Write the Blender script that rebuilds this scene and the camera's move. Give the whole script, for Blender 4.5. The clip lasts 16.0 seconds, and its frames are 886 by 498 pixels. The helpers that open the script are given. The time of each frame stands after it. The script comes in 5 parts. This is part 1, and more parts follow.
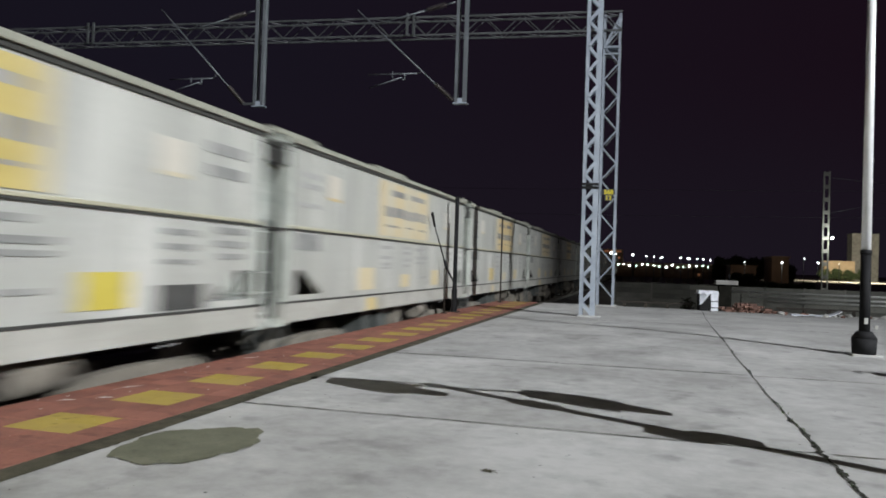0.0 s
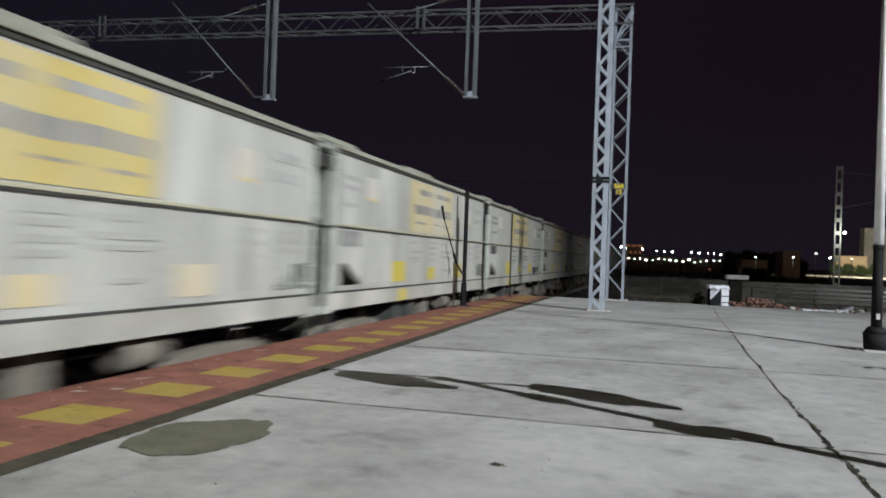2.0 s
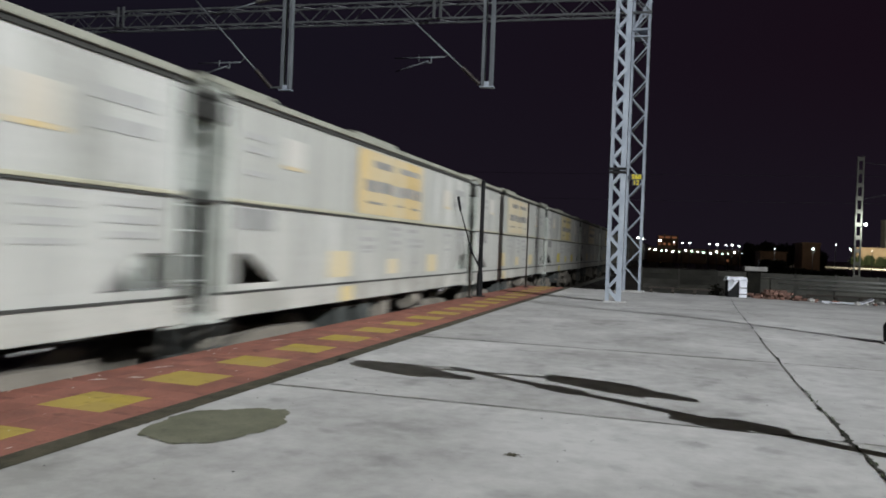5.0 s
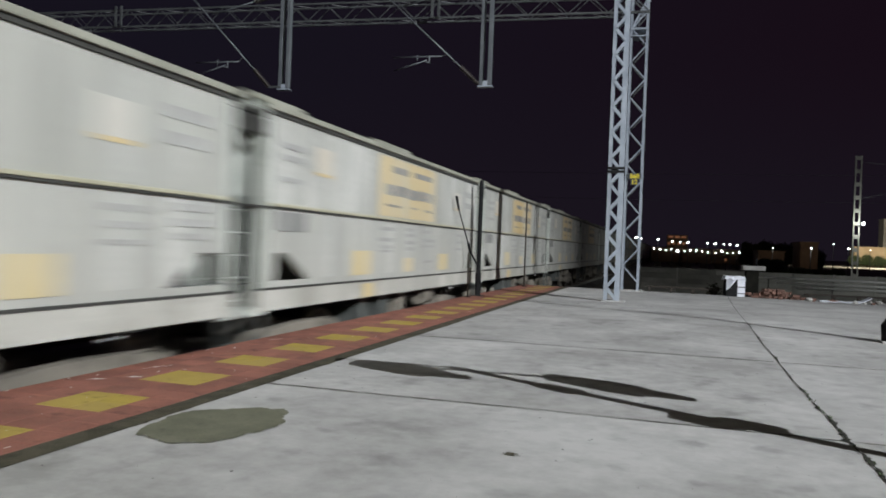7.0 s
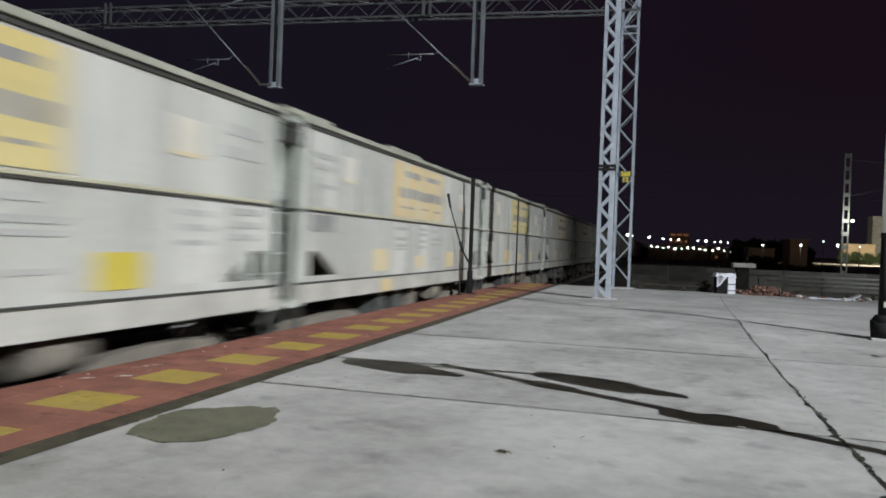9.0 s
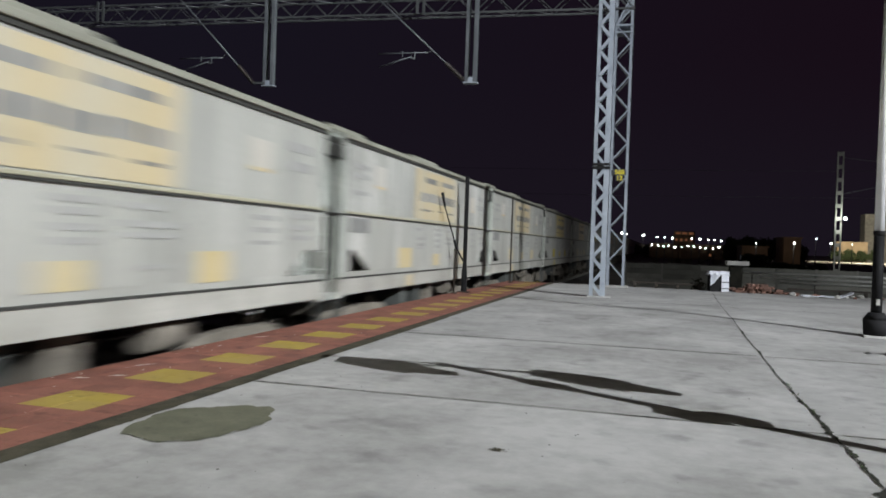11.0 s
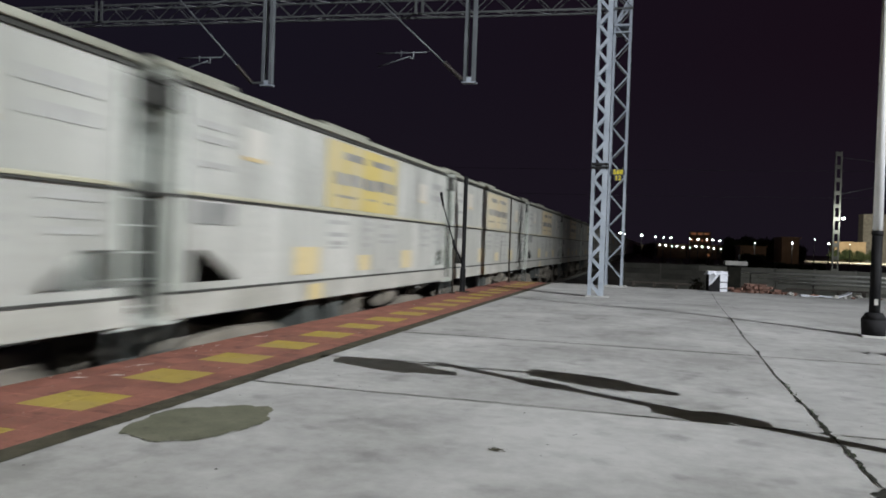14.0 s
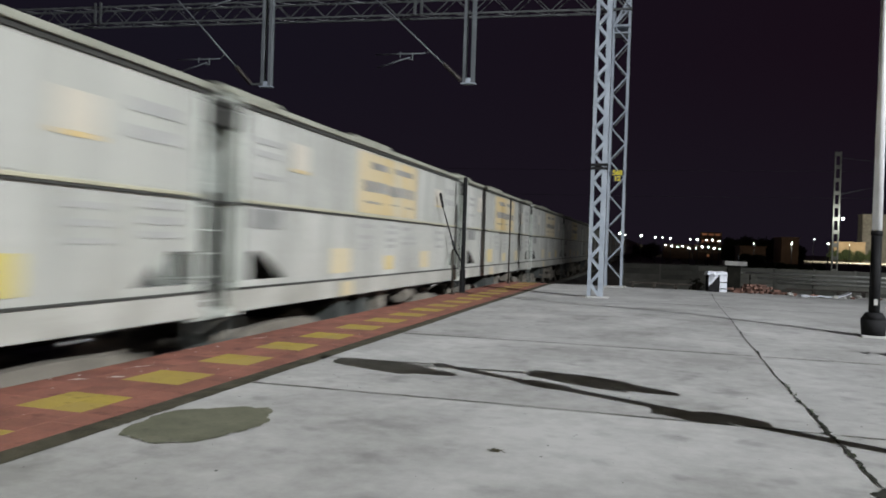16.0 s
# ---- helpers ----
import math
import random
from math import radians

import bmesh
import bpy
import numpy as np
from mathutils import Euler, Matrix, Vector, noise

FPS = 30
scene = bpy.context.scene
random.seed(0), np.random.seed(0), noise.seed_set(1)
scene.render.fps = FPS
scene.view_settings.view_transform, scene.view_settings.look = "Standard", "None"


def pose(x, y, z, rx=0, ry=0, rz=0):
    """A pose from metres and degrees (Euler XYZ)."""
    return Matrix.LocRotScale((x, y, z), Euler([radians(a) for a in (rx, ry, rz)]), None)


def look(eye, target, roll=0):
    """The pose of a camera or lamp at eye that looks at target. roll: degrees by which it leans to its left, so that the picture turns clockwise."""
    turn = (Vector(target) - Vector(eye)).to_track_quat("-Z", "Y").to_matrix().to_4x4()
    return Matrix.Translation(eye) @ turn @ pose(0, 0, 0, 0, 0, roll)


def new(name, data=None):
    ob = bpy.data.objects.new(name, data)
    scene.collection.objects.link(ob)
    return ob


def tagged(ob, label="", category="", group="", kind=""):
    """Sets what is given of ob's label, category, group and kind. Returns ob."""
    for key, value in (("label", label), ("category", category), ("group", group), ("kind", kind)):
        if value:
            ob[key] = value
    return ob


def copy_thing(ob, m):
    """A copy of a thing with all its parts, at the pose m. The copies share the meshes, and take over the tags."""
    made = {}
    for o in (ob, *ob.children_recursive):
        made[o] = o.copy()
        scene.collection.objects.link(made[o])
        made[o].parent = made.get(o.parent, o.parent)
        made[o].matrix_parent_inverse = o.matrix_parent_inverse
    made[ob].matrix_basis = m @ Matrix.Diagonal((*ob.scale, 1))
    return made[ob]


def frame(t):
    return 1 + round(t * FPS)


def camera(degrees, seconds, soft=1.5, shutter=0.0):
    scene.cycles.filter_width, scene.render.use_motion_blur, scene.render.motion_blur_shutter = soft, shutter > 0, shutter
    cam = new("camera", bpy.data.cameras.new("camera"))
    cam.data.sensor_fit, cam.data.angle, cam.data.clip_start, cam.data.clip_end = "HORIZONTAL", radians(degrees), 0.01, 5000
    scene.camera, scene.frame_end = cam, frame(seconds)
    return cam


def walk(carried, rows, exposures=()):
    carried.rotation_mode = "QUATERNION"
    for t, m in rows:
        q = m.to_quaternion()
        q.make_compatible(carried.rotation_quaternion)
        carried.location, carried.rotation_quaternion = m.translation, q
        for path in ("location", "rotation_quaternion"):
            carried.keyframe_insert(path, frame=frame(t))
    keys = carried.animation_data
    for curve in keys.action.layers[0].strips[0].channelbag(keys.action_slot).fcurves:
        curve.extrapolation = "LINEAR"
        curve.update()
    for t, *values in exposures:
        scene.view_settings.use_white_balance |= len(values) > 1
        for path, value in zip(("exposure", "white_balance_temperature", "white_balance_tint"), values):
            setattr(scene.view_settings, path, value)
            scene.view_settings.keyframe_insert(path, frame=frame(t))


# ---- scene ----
cam = camera(60.3, 16.0, soft=1.8, shutter=0.8)
walk(cam, [
    (0.0, pose(0, 0, 1.4, 90.998, -1.867, 14.957)),
    (0.5, pose(0, 0, 1.4, 90.927, -2.014, 15.28)),
    (1.0, pose(0, 0, 1.4, 90.858, -2.059, 15.385)),
    (1.5, pose(0, 0, 1.4, 90.722, -2.093, 15.442)),
    (2.0, pose(0, 0, 1.4, 90.497, -2.061, 15.674)),
    (2.5, pose(0, 0, 1.4, 90.282, -2.089, 16.114)),
    (3.0, pose(0, 0, 1.4, 90.015, -2.075, 16.749)),
    (3.5, pose(0, 0, 1.4, 89.824, -2.113, 17.042)),
    (4.0, pose(0, 0, 1.4, 89.798, -2.166, 17.009)),
    (6.5, pose(0, 0, 1.4, 89.686, -2.183, 16.763)),
    (7.0, pose(0, 0, 1.4, 89.707, -2.193, 16.758)),
    (7.5, pose(0, 0, 1.4, 89.723, -2.152, 16.744)),
    (8.0, pose(0, 0, 1.4, 89.717, -2.188, 16.699)),
    (8.5, pose(0, 0, 1.4, 89.651, -2.137, 16.45)),
    (9.0, pose(0, 0, 1.4, 89.571, -2.088, 16.129)),
    (11.5, pose(0, 0, 1.4, 89.476, -1.996, 15.682)),
    (12.0, pose(0, 0, 1.4, 89.483, -2.015, 15.653)),
    (12.5, pose(0, 0, 1.4, 89.482, -2.0, 15.652)),
    (13.0, pose(0, 0, 1.4, 89.469, -1.983, 15.65)),
    (13.5, pose(0, 0, 1.4, 89.48, -2.009, 15.626)),
    (14.0, pose(0, 0, 1.4, 89.468, -2.002, 15.601)),
    (14.5, pose(0, 0, 1.4, 89.468, -2.002, 15.601)),
    (15.0, pose(0, 0, 1.4, 89.473, -1.975, 15.584)),
    (15.5, pose(0, 0, 1.4, 89.522, -1.969, 15.539)),
    (16.0, pose(0, 0, 1.4, 89.539, -1.878, 15.569)),
], exposures=((0.0, 0.04), (1.5, 0.0), (3.0, -0.14), (4.0, -0.04), (7.0, -0.05), (9.0, -0.03), (16.0, -0.03)))

# ---- light: night sky, flood, added fill lamps, far lamps ----
world = bpy.data.worlds.new("night_sky")
scene.world = world
world.use_nodes = True
# town glow: bluer low over the tracks, purple towards the yard
sky = world.node_tree
sky_dir = sky.nodes.new("ShaderNodeTexCoord")
sky_axes = sky.nodes.new("ShaderNodeSeparateXYZ")
sky.links.new(sky_dir.outputs["Generated"], sky_axes.inputs["Vector"])
sky_turn = sky.nodes.new("ShaderNodeMapRange")
sky_turn.inputs["From Min"].default_value, sky_turn.inputs["From Max"].default_value = -0.55, 0.25
sky.links.new(sky_axes.outputs["X"], sky_turn.inputs["Value"])
sky_mix = sky.nodes.new("ShaderNodeMix")
sky_mix.data_type = "RGBA"
sky_mix.inputs["A"].default_value, sky_mix.inputs["B"].default_value = (0.0095, 0.0080, 0.0148, 1), (0.0106, 0.0051, 0.0101, 1)
sky.links.new(sky_turn.outputs["Result"], sky_mix.inputs["Factor"])
sky_low = sky.nodes.new("ShaderNodeMapRange")
sky_low.interpolation_type = "SMOOTHSTEP"
sky_low.inputs["From Min"].default_value, sky_low.inputs["From Max"].default_value = 0.0, 0.26
sky_low.inputs["To Min"].default_value, sky_low.inputs["To Max"].default_value = 1.0, 0.0
sky.links.new(sky_axes.outputs["Z"], sky_low.inputs["Value"])
sky_glow = sky.nodes.new("ShaderNodeMix")
sky_glow.data_type = "RGBA"
sky_glow.inputs["B"].default_value = (0.0118, 0.0088, 0.0150, 1)
sky.links.new(sky_low.outputs["Result"], sky_glow.inputs["Factor"])
sky.links.new(sky_mix.outputs["Result"], sky_glow.inputs["A"])
sky.links.new(sky_glow.outputs["Result"], sky.nodes["Background"].inputs["Color"])
sky.nodes["Background"].inputs["Strength"].default_value = 0.82


def area_lamp(name, where, target, watts, size, colour, spread=170):
    data = bpy.data.lights.new(name, "AREA")
    data.energy, data.size, data.color, data.spread = watts, size, colour, radians(spread)
    ob = new(name, data)
    ob.matrix_world = look(where, target)
    return ob


FLOOD = (62.0, -28.0, 40.0)
flood = bpy.data.lights.new("flood_light", "SPOT")
flood.energy, flood.shadow_soft_size, flood.color = 506000, 0.05, (0.925, 0.96, 1.0)
flood.spot_size, flood.spot_blend = radians(32), 1.0
new("flood_light", flood).matrix_world = look(FLOOD, (-9.5, 18.5, 0.0))
# unseen fill spot added at the mast, to brighten the yard behind the platform
yard_fill = bpy.data.lights.new("yard_fill_light", "SPOT")
yard_fill.energy, yard_fill.shadow_soft_size, yard_fill.color = 115000, 0.10, (0.93, 0.98, 1.0)
yard_fill.spot_size, yard_fill.spot_blend = radians(25), 1.0
new("yard_fill_light", yard_fill).matrix_world = look((FLOOD[0], FLOOD[1] + 0.4, FLOOD[2]), (17.0, 53.0, 0.0))
area_lamp("yard_light", (66, 265, 16), (75, 300, 3), 42000, 3, (1.0, 0.9, 0.72))
# unseen greenish fill lamp added behind the camera
fill_lamp = bpy.data.lights.new("fill_light", "POINT")
fill_lamp.energy, fill_lamp.shadow_soft_size, fill_lamp.color = 520, 0.15, (1.0, 0.98, 0.52)
new("fill_light", fill_lamp).location = (-2.4, -7.6, 6.1)
tower = bpy.data.lights.new("tower_light", "POINT")
tower.energy, tower.shadow_soft_size, tower.color = 200, 0.2, (0.95, 1.0, 0.95)
new("tower_light", tower).location = (14.72, 68.6, 4.45)
for where, watts in (((19.0, 119.6, 3.15), 80), ((14.6, 119.6, 3.1), 80)):
    lamp = bpy.data.lights.new("street_light", "POINT")
    lamp.energy, lamp.shadow_soft_size, lamp.color = watts, 0.15, (1.0, 0.93, 0.8)
    new("street_light", lamp).location = where


# ---- materials ----
def surface(name, low, high, rough=0.7, metal=0.0, grain=40.0, patch=1.2, bump=0.25, rand=0.0, spots=0.0, gloss_patch=0.0, streak=None, fade=None, shine=0.5, spot_scale=7.0, weight=0.45, wear_shade=None):
    """Two-scale noise between two colours, with relief; streak stretches the patches along one axis."""
    m = bpy.data.materials.new(name)
    m.use_nodes = True
    nt, b = m.node_tree, m.node_tree.nodes["Principled BSDF"]
    tc = nt.nodes.new("ShaderNodeTexCoord")
    mp = nt.nodes.new("ShaderNodeMapping")
    nt.links.new(tc.outputs["Object"], mp.inputs["Vector"])
    if streak:
        mp.inputs["Scale"].default_value = streak
    oi = nt.nodes.new("ShaderNodeObjectInfo")
    shift = nt.nodes.new("ShaderNodeVectorMath")
    shift.operation = "MULTIPLY_ADD"
    nt.links.new(oi.outputs["Random"], shift.inputs[0])
    shift.inputs[1].default_value = (37, 19, 53)
    nt.links.new(mp.outputs["Vector"], shift.inputs[2])
    big = nt.nodes.new("ShaderNodeTexNoise")
    big.inputs["Scale"].default_value, big.inputs["Detail"].default_value = patch, 5
    fine = nt.nodes.new("ShaderNodeTexNoise")
    fine.inputs["Scale"].default_value, fine.inputs["Detail"].default_value = grain, 7
    fine.inputs["Roughness"].default_value = 0.64
    nt.links.new(shift.outputs[0], big.inputs["Vector"])
    nt.links.new(tc.outputs["Object"], fine.inputs["Vector"])
    add = nt.nodes.new("ShaderNodeMath")
    add.operation = "MULTIPLY_ADD"
    nt.links.new(fine.outputs["Fac"], add.inputs[0])
    add.inputs[1].default_value = weight
    nt.links.new(big.outputs["Fac"], add.inputs[2])
    ramp = nt.nodes.new("ShaderNodeMapRange")
    ramp.inputs["From Min"].default_value, ramp.inputs["From Max"].default_value = 0.275 + weight * 0.5, 0.725 + weight * 0.5
    nt.links.new(add.outputs[0], ramp.inputs["Value"])
    mix = nt.nodes.new("ShaderNodeMix")
    mix.data_type = "RGBA"
    mix.inputs["A"].default_value, mix.inputs["B"].default_value = (*low, 1), (*high, 1)
    nt.links.new(ramp.outputs["Result"], mix.inputs["Factor"])
    col = mix.outputs["Result"]
    if rand:
        hsv = nt.nodes.new("ShaderNodeHueSaturation")
        val = nt.nodes.new("ShaderNodeMapRange")
        val.inputs["To Min"].default_value, val.inputs["To Max"].default_value = 1 - rand, 1 + rand
        nt.links.new(oi.outputs["Random"], val.inputs["Value"])
        nt.links.new(val.outputs["Result"], hsv.inputs["Value"])
        nt.links.new(col, hsv.inputs["Color"])
        col = hsv.outputs["Color"]
    if fade:
        worn = nt.nodes.new("ShaderNodeMix")
        worn.data_type = "RGBA"
        worn.inputs["B"].default_value = (*fade, 1)
        frac = nt.nodes.new("ShaderNodeMath")
        frac.operation = "MULTIPLY"
        frac.inputs[1].default_value = 0.8
        nt.links.new(oi.outputs["Random"], frac.inputs[0])
        nt.links.new(frac.outputs[0], worn.inputs["Factor"])
        nt.links.new(col, worn.inputs["A"])
        col = worn.outputs["Result"]
    if spots:
        sp = nt.nodes.new("ShaderNodeTexNoise")
        sp.inputs["Scale"].default_value, sp.inputs["Detail"].default_value = spot_scale, 6
        nt.links.new(shift.outputs[0], sp.inputs["Vector"])
        cut = nt.nodes.new("ShaderNodeMapRange")
        cut.inputs["From Min"].default_value, cut.inputs["From Max"].default_value = 0.58, 0.72
        cut.inputs["To Max"].default_value = spots
        nt.links.new(sp.outputs["Fac"], cut.inputs["Value"])
        dark = nt.nodes.new("ShaderNodeMix")
        dark.data_type = "RGBA"
        dark.inputs["B"].default_value = (*[c * 0.35 for c in low], 1)
        nt.links.new(cut.outputs["Result"], dark.inputs["Factor"])
        nt.links.new(col, dark.inputs["A"])
        col = dark.outputs["Result"]
    if wear_shade:
        # upright bands: paint rubbed off, and on the sides the ribs' shading
        under, most, per_metre = wear_shade
        wm = nt.nodes.new("ShaderNodeMapping")
        wm.inputs["Scale"].default_value = (1, per_metre, per_metre * 0.12)
        nt.links.new(tc.outputs["Object"], wm.inputs["Vector"])
        ws = nt.nodes.new("ShaderNodeVectorMath")
        ws.operation = "MULTIPLY_ADD"
        nt.links.new(oi.outputs["Random"], ws.inputs[0])
        ws.inputs[1].default_value = (11, 83, 29)
        nt.links.new(wm.outputs["Vector"], ws.inputs[2])
        wn = nt.nodes.new("ShaderNodeTexNoise")
        wn.inputs["Scale"].default_value, wn.inputs["Detail"].default_value = 1.0, 3
        nt.links.new(ws.outputs[0], wn.inputs["Vector"])
        wr = nt.nodes.new("ShaderNodeMapRange")
        wr.inputs["From Min"].default_value, wr.inputs["From Max"].default_value = 0.42, 0.66
        wr.inputs["To Max"].default_value = most
        nt.links.new(wn.outputs["Fac"], wr.inputs["Value"])
        band_mix = nt.nodes.new("ShaderNodeMix")
        band_mix.data_type = "RGBA"
        band_mix.inputs["B"].default_value = (*under, 1)
        nt.links.new(wr.outputs["Result"], band_mix.inputs["Factor"])
        nt.links.new(col, band_mix.inputs["A"])
        col = band_mix.outputs["Result"]
    nt.links.new(col, b.inputs["Base Color"])
    b.inputs["Metallic"].default_value = metal
    b.inputs["Specular IOR Level"].default_value = shine
    rr = nt.nodes.new("ShaderNodeMapRange")
    rr.inputs["To Min"].default_value, rr.inputs["To Max"].default_value = max(0.05, rough - 0.12 - gloss_patch), min(1, rough + 0.1)
    nt.links.new(big.outputs["Fac"], rr.inputs["Value"])
    nt.links.new(rr.outputs["Result"], b.inputs["Roughness"])
    bp = nt.nodes.new("ShaderNodeBump")
    bp.inputs["Strength"].default_value, bp.inputs["Distance"].default_value = bump, 0.01
    nt.links.new(add.outputs[0], bp.inputs["Height"])
    nt.links.new(bp.outputs["Normal"], b.inputs["Normal"])
    return m


def glow(name, colour, strength):
    m = bpy.data.materials.new(name)
    m.use_nodes = True
    b = m.node_tree.nodes["Principled BSDF"]
    b.inputs["Base Color"].default_value = (*colour, 1)
    b.inputs["Emission Color"].default_value = (*colour, 1)
    b.inputs["Emission Strength"].default_value = strength
    return m


CONCRETE = surface("concrete", (0.262, 0.258, 0.246), (0.462, 0.457, 0.443), 0.88, grain=5, patch=0.7, bump=0.35, rand=0.05, spots=0.40, spot_scale=2.3, weight=0.6)
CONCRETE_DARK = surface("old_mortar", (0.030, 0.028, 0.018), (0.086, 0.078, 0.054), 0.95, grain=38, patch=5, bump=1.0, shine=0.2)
JOINT_DIRT = surface("joint_dirt", (0.013, 0.014, 0.011), (0.05, 0.05, 0.042), 0.95, grain=60, patch=6, bump=0.7, shine=0.15)
WET = surface("wet_concrete", (0.090, 0.093, 0.062), (0.162, 0.160, 0.115), 0.8, grain=40, patch=3.5, bump=0.25, shine=0.25, spots=0.3, spot_scale=9)
TAR = surface("wet_tar", (0.010, 0.010, 0.008), (0.022, 0.021, 0.017), 0.9, grain=60, patch=5, bump=0.3, shine=0.08)
RED_TILE = surface("red_tile", (0.158, 0.064, 0.047), (0.30, 0.123, 0.090), 0.8, grain=34, patch=2.2, bump=0.4, rand=0.10, spots=0.5, spot_scale=6, shine=0.3)
YELLOW_TILE = surface("yellow_tile", (0.30, 0.215, 0.032), (0.45, 0.34, 0.06), 0.78, grain=34, patch=3.4, bump=0.4, rand=0.08, spots=0.45, spot_scale=9, fade=(0.31, 0.225, 0.07), shine=0.3)
PALE_MARK = surface("lime_splash", (0.5, 0.42, 0.38), (0.75, 0.7, 0.66), 0.8, grain=80, patch=9, bump=0.2)
# the grey upright bands paint in the shading of the side ribs
WAGON_WHITE = surface("wagon_cream_paint", (0.235, 0.235, 0.210), (0.57, 0.57, 0.535), 0.6, grain=9, patch=0.9, bump=0.08, rand=0.04, spots=0.30, spot_scale=1.4, streak=(1, 1.0, 0.34), fade=(0.345, 0.344, 0.308), wear_shade=((0.265, 0.270, 0.246), 0.5, 1.0))
WAGON_SILL = surface("wagon_sill_paint", (0.28, 0.278, 0.245), (0.48, 0.475, 0.435), 0.6, grain=22, patch=1.2, bump=0.12, rand=0.08, spots=0.35, wear_shade=((0.24, 0.24, 0.21), 0.5, 1.3))
WAGON_YELLOW = surface("wagon_yellow_paint", (0.445, 0.318, 0.128), (0.57, 0.43, 0.205), 0.5, grain=9, patch=1.4, bump=0.08, rand=0.06, spots=0.3, spot_scale=3, streak=(1, 0.8, 0.8), fade=(0.48, 0.415, 0.275), wear_shade=((0.46, 0.44, 0.36), 0.85, 1.7))
PANEL_LEMON = surface("panel_lemon_paint", (0.39, 0.305, 0.095), (0.50, 0.405, 0.15), 0.5, grain=9, patch=1.4, bump=0.08, rand=0.04, spots=0.3, spot_scale=3, streak=(1, 0.8, 0.8), wear_shade=((0.45, 0.40, 0.27), 0.8, 1.5))
PANEL_FADED = surface("panel_faded_paint", (0.42, 0.345, 0.165), (0.52, 0.445, 0.24), 0.5, grain=9, patch=1.4, bump=0.08, rand=0.04, spots=0.3, spot_scale=3, fade=(0.46, 0.43, 0.33), wear_shade=((0.45, 0.445, 0.40), 0.95, 1.0))
SQUARE_YELLOW = surface("plate_yellow_paint", (0.41, 0.335, 0.05), (0.50, 0.42, 0.085), 0.55, grain=20, patch=2, bump=0.08, spots=0.25)
SQUARE_PALE = surface("plate_faded_yellow", (0.46, 0.355, 0.135), (0.54, 0.435, 0.20), 0.55, grain=20, patch=2, bump=0.08, spots=0.25, fade=(0.50, 0.44, 0.30), wear_shade=((0.46, 0.44, 0.37), 0.6, 2.5))
PEACH = surface("stencil_peach", (0.43, 0.395, 0.32), (0.51, 0.475, 0.40), 0.5, grain=20, patch=2, bump=0.08, fade=(0.46, 0.455, 0.42))
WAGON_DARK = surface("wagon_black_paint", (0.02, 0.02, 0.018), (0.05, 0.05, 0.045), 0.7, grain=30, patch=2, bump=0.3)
WAGON_LETTER = surface("wagon_letter_paint", (0.13, 0.128, 0.125), (0.25, 0.245, 0.235), 0.7, grain=30, patch=3, bump=0.05, shine=0.2, wear_shade=((0.40, 0.39, 0.35), 0.7, 2.2))
STENCIL = surface("stencil_grey", (0.16, 0.162, 0.155), (0.28, 0.28, 0.268), 0.7, grain=30, patch=3, bump=0.05, shine=0.2)
STENCIL_WORN = surface("worn_stencil_grey", (0.27, 0.27, 0.255), (0.38, 0.38, 0.36), 0.7, grain=30, patch=3, bump=0.05, shine=0.2)
BOARD = surface("notice_board_black", (0.035, 0.036, 0.035), (0.085, 0.085, 0.08), 0.7, grain=30, patch=3, bump=0.05, shine=0.2)
BELT = surface("belt_paint", (0.302, 0.288, 0.209), (0.432, 0.410, 0.302), 0.55, grain=20, patch=2, bump=0.1)
WAGON_END = surface("wagon_end_grey", (0.32, 0.345, 0.308), (0.56, 0.585, 0.53), 0.8, grain=25, patch=1.6, bump=0.3, spots=0.4)
BOGIE_STEEL = surface("dusty_cast_steel", (0.085, 0.076, 0.062), (0.25, 0.225, 0.185), 0.9, grain=20, patch=2.0, bump=0.5, spots=0.4)
CHUTE_GREY = surface("chute_grey_paint", (0.036, 0.040, 0.037), (0.100, 0.106, 0.100), 0.7, grain=25, patch=2, bump=0.3, spots=0.4)
ROOF_GREY = surface("wagon_roof_dust", (0.180, 0.180, 0.144), (0.288, 0.288, 0.240), 0.8, grain=25, patch=1.5, bump=0.3, spots=0.2)
GALV = surface("galvanised_steel", (0.268, 0.305, 0.360), (0.390, 0.432, 0.490), 0.45, 0.2, grain=30, patch=2, bump=0.1, spots=0.14)
# two darker copies of the steel: weak light overhead put into the colour
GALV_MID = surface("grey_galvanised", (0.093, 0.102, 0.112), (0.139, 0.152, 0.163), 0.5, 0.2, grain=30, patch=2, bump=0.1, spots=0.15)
GALV_DIM = surface("dimmed_galvanised", (0.053, 0.058, 0.059), (0.093, 0.099, 0.102), 0.6, 0.2, grain=30, patch=2, bump=0.15)
POST_WHITE = surface("post_silver_paint", (0.72, 0.72, 0.72), (0.84, 0.84, 0.84), 0.35, 0.2, grain=30, patch=3, bump=0.08)
POST_BLACK = surface("post_black_paint", (0.008, 0.008, 0.009), (0.018, 0.018, 0.019), 0.75, grain=30, patch=3, bump=0.2, shine=0.15)
PORCELAIN = surface("brown_insulator", (0.022, 0.018, 0.016), (0.045, 0.038, 0.034), 0.45, grain=20, patch=3, bump=0.05)
RAIL_STEEL = surface("rail_steel", (0.12, 0.09, 0.07), (0.25, 0.2, 0.16), 0.45, 0.7, grain=30, patch=2, bump=0.2)
BALLAST = surface("ballast", (0.035, 0.033, 0.03), (0.13, 0.125, 0.115), 0.95, grain=14, patch=0.4, bump=1.0)
EARTH = surface("dark_earth", (0.07, 0.062, 0.05), (0.16, 0.145, 0.12), 0.95, grain=6, patch=0.15, bump=0.8)
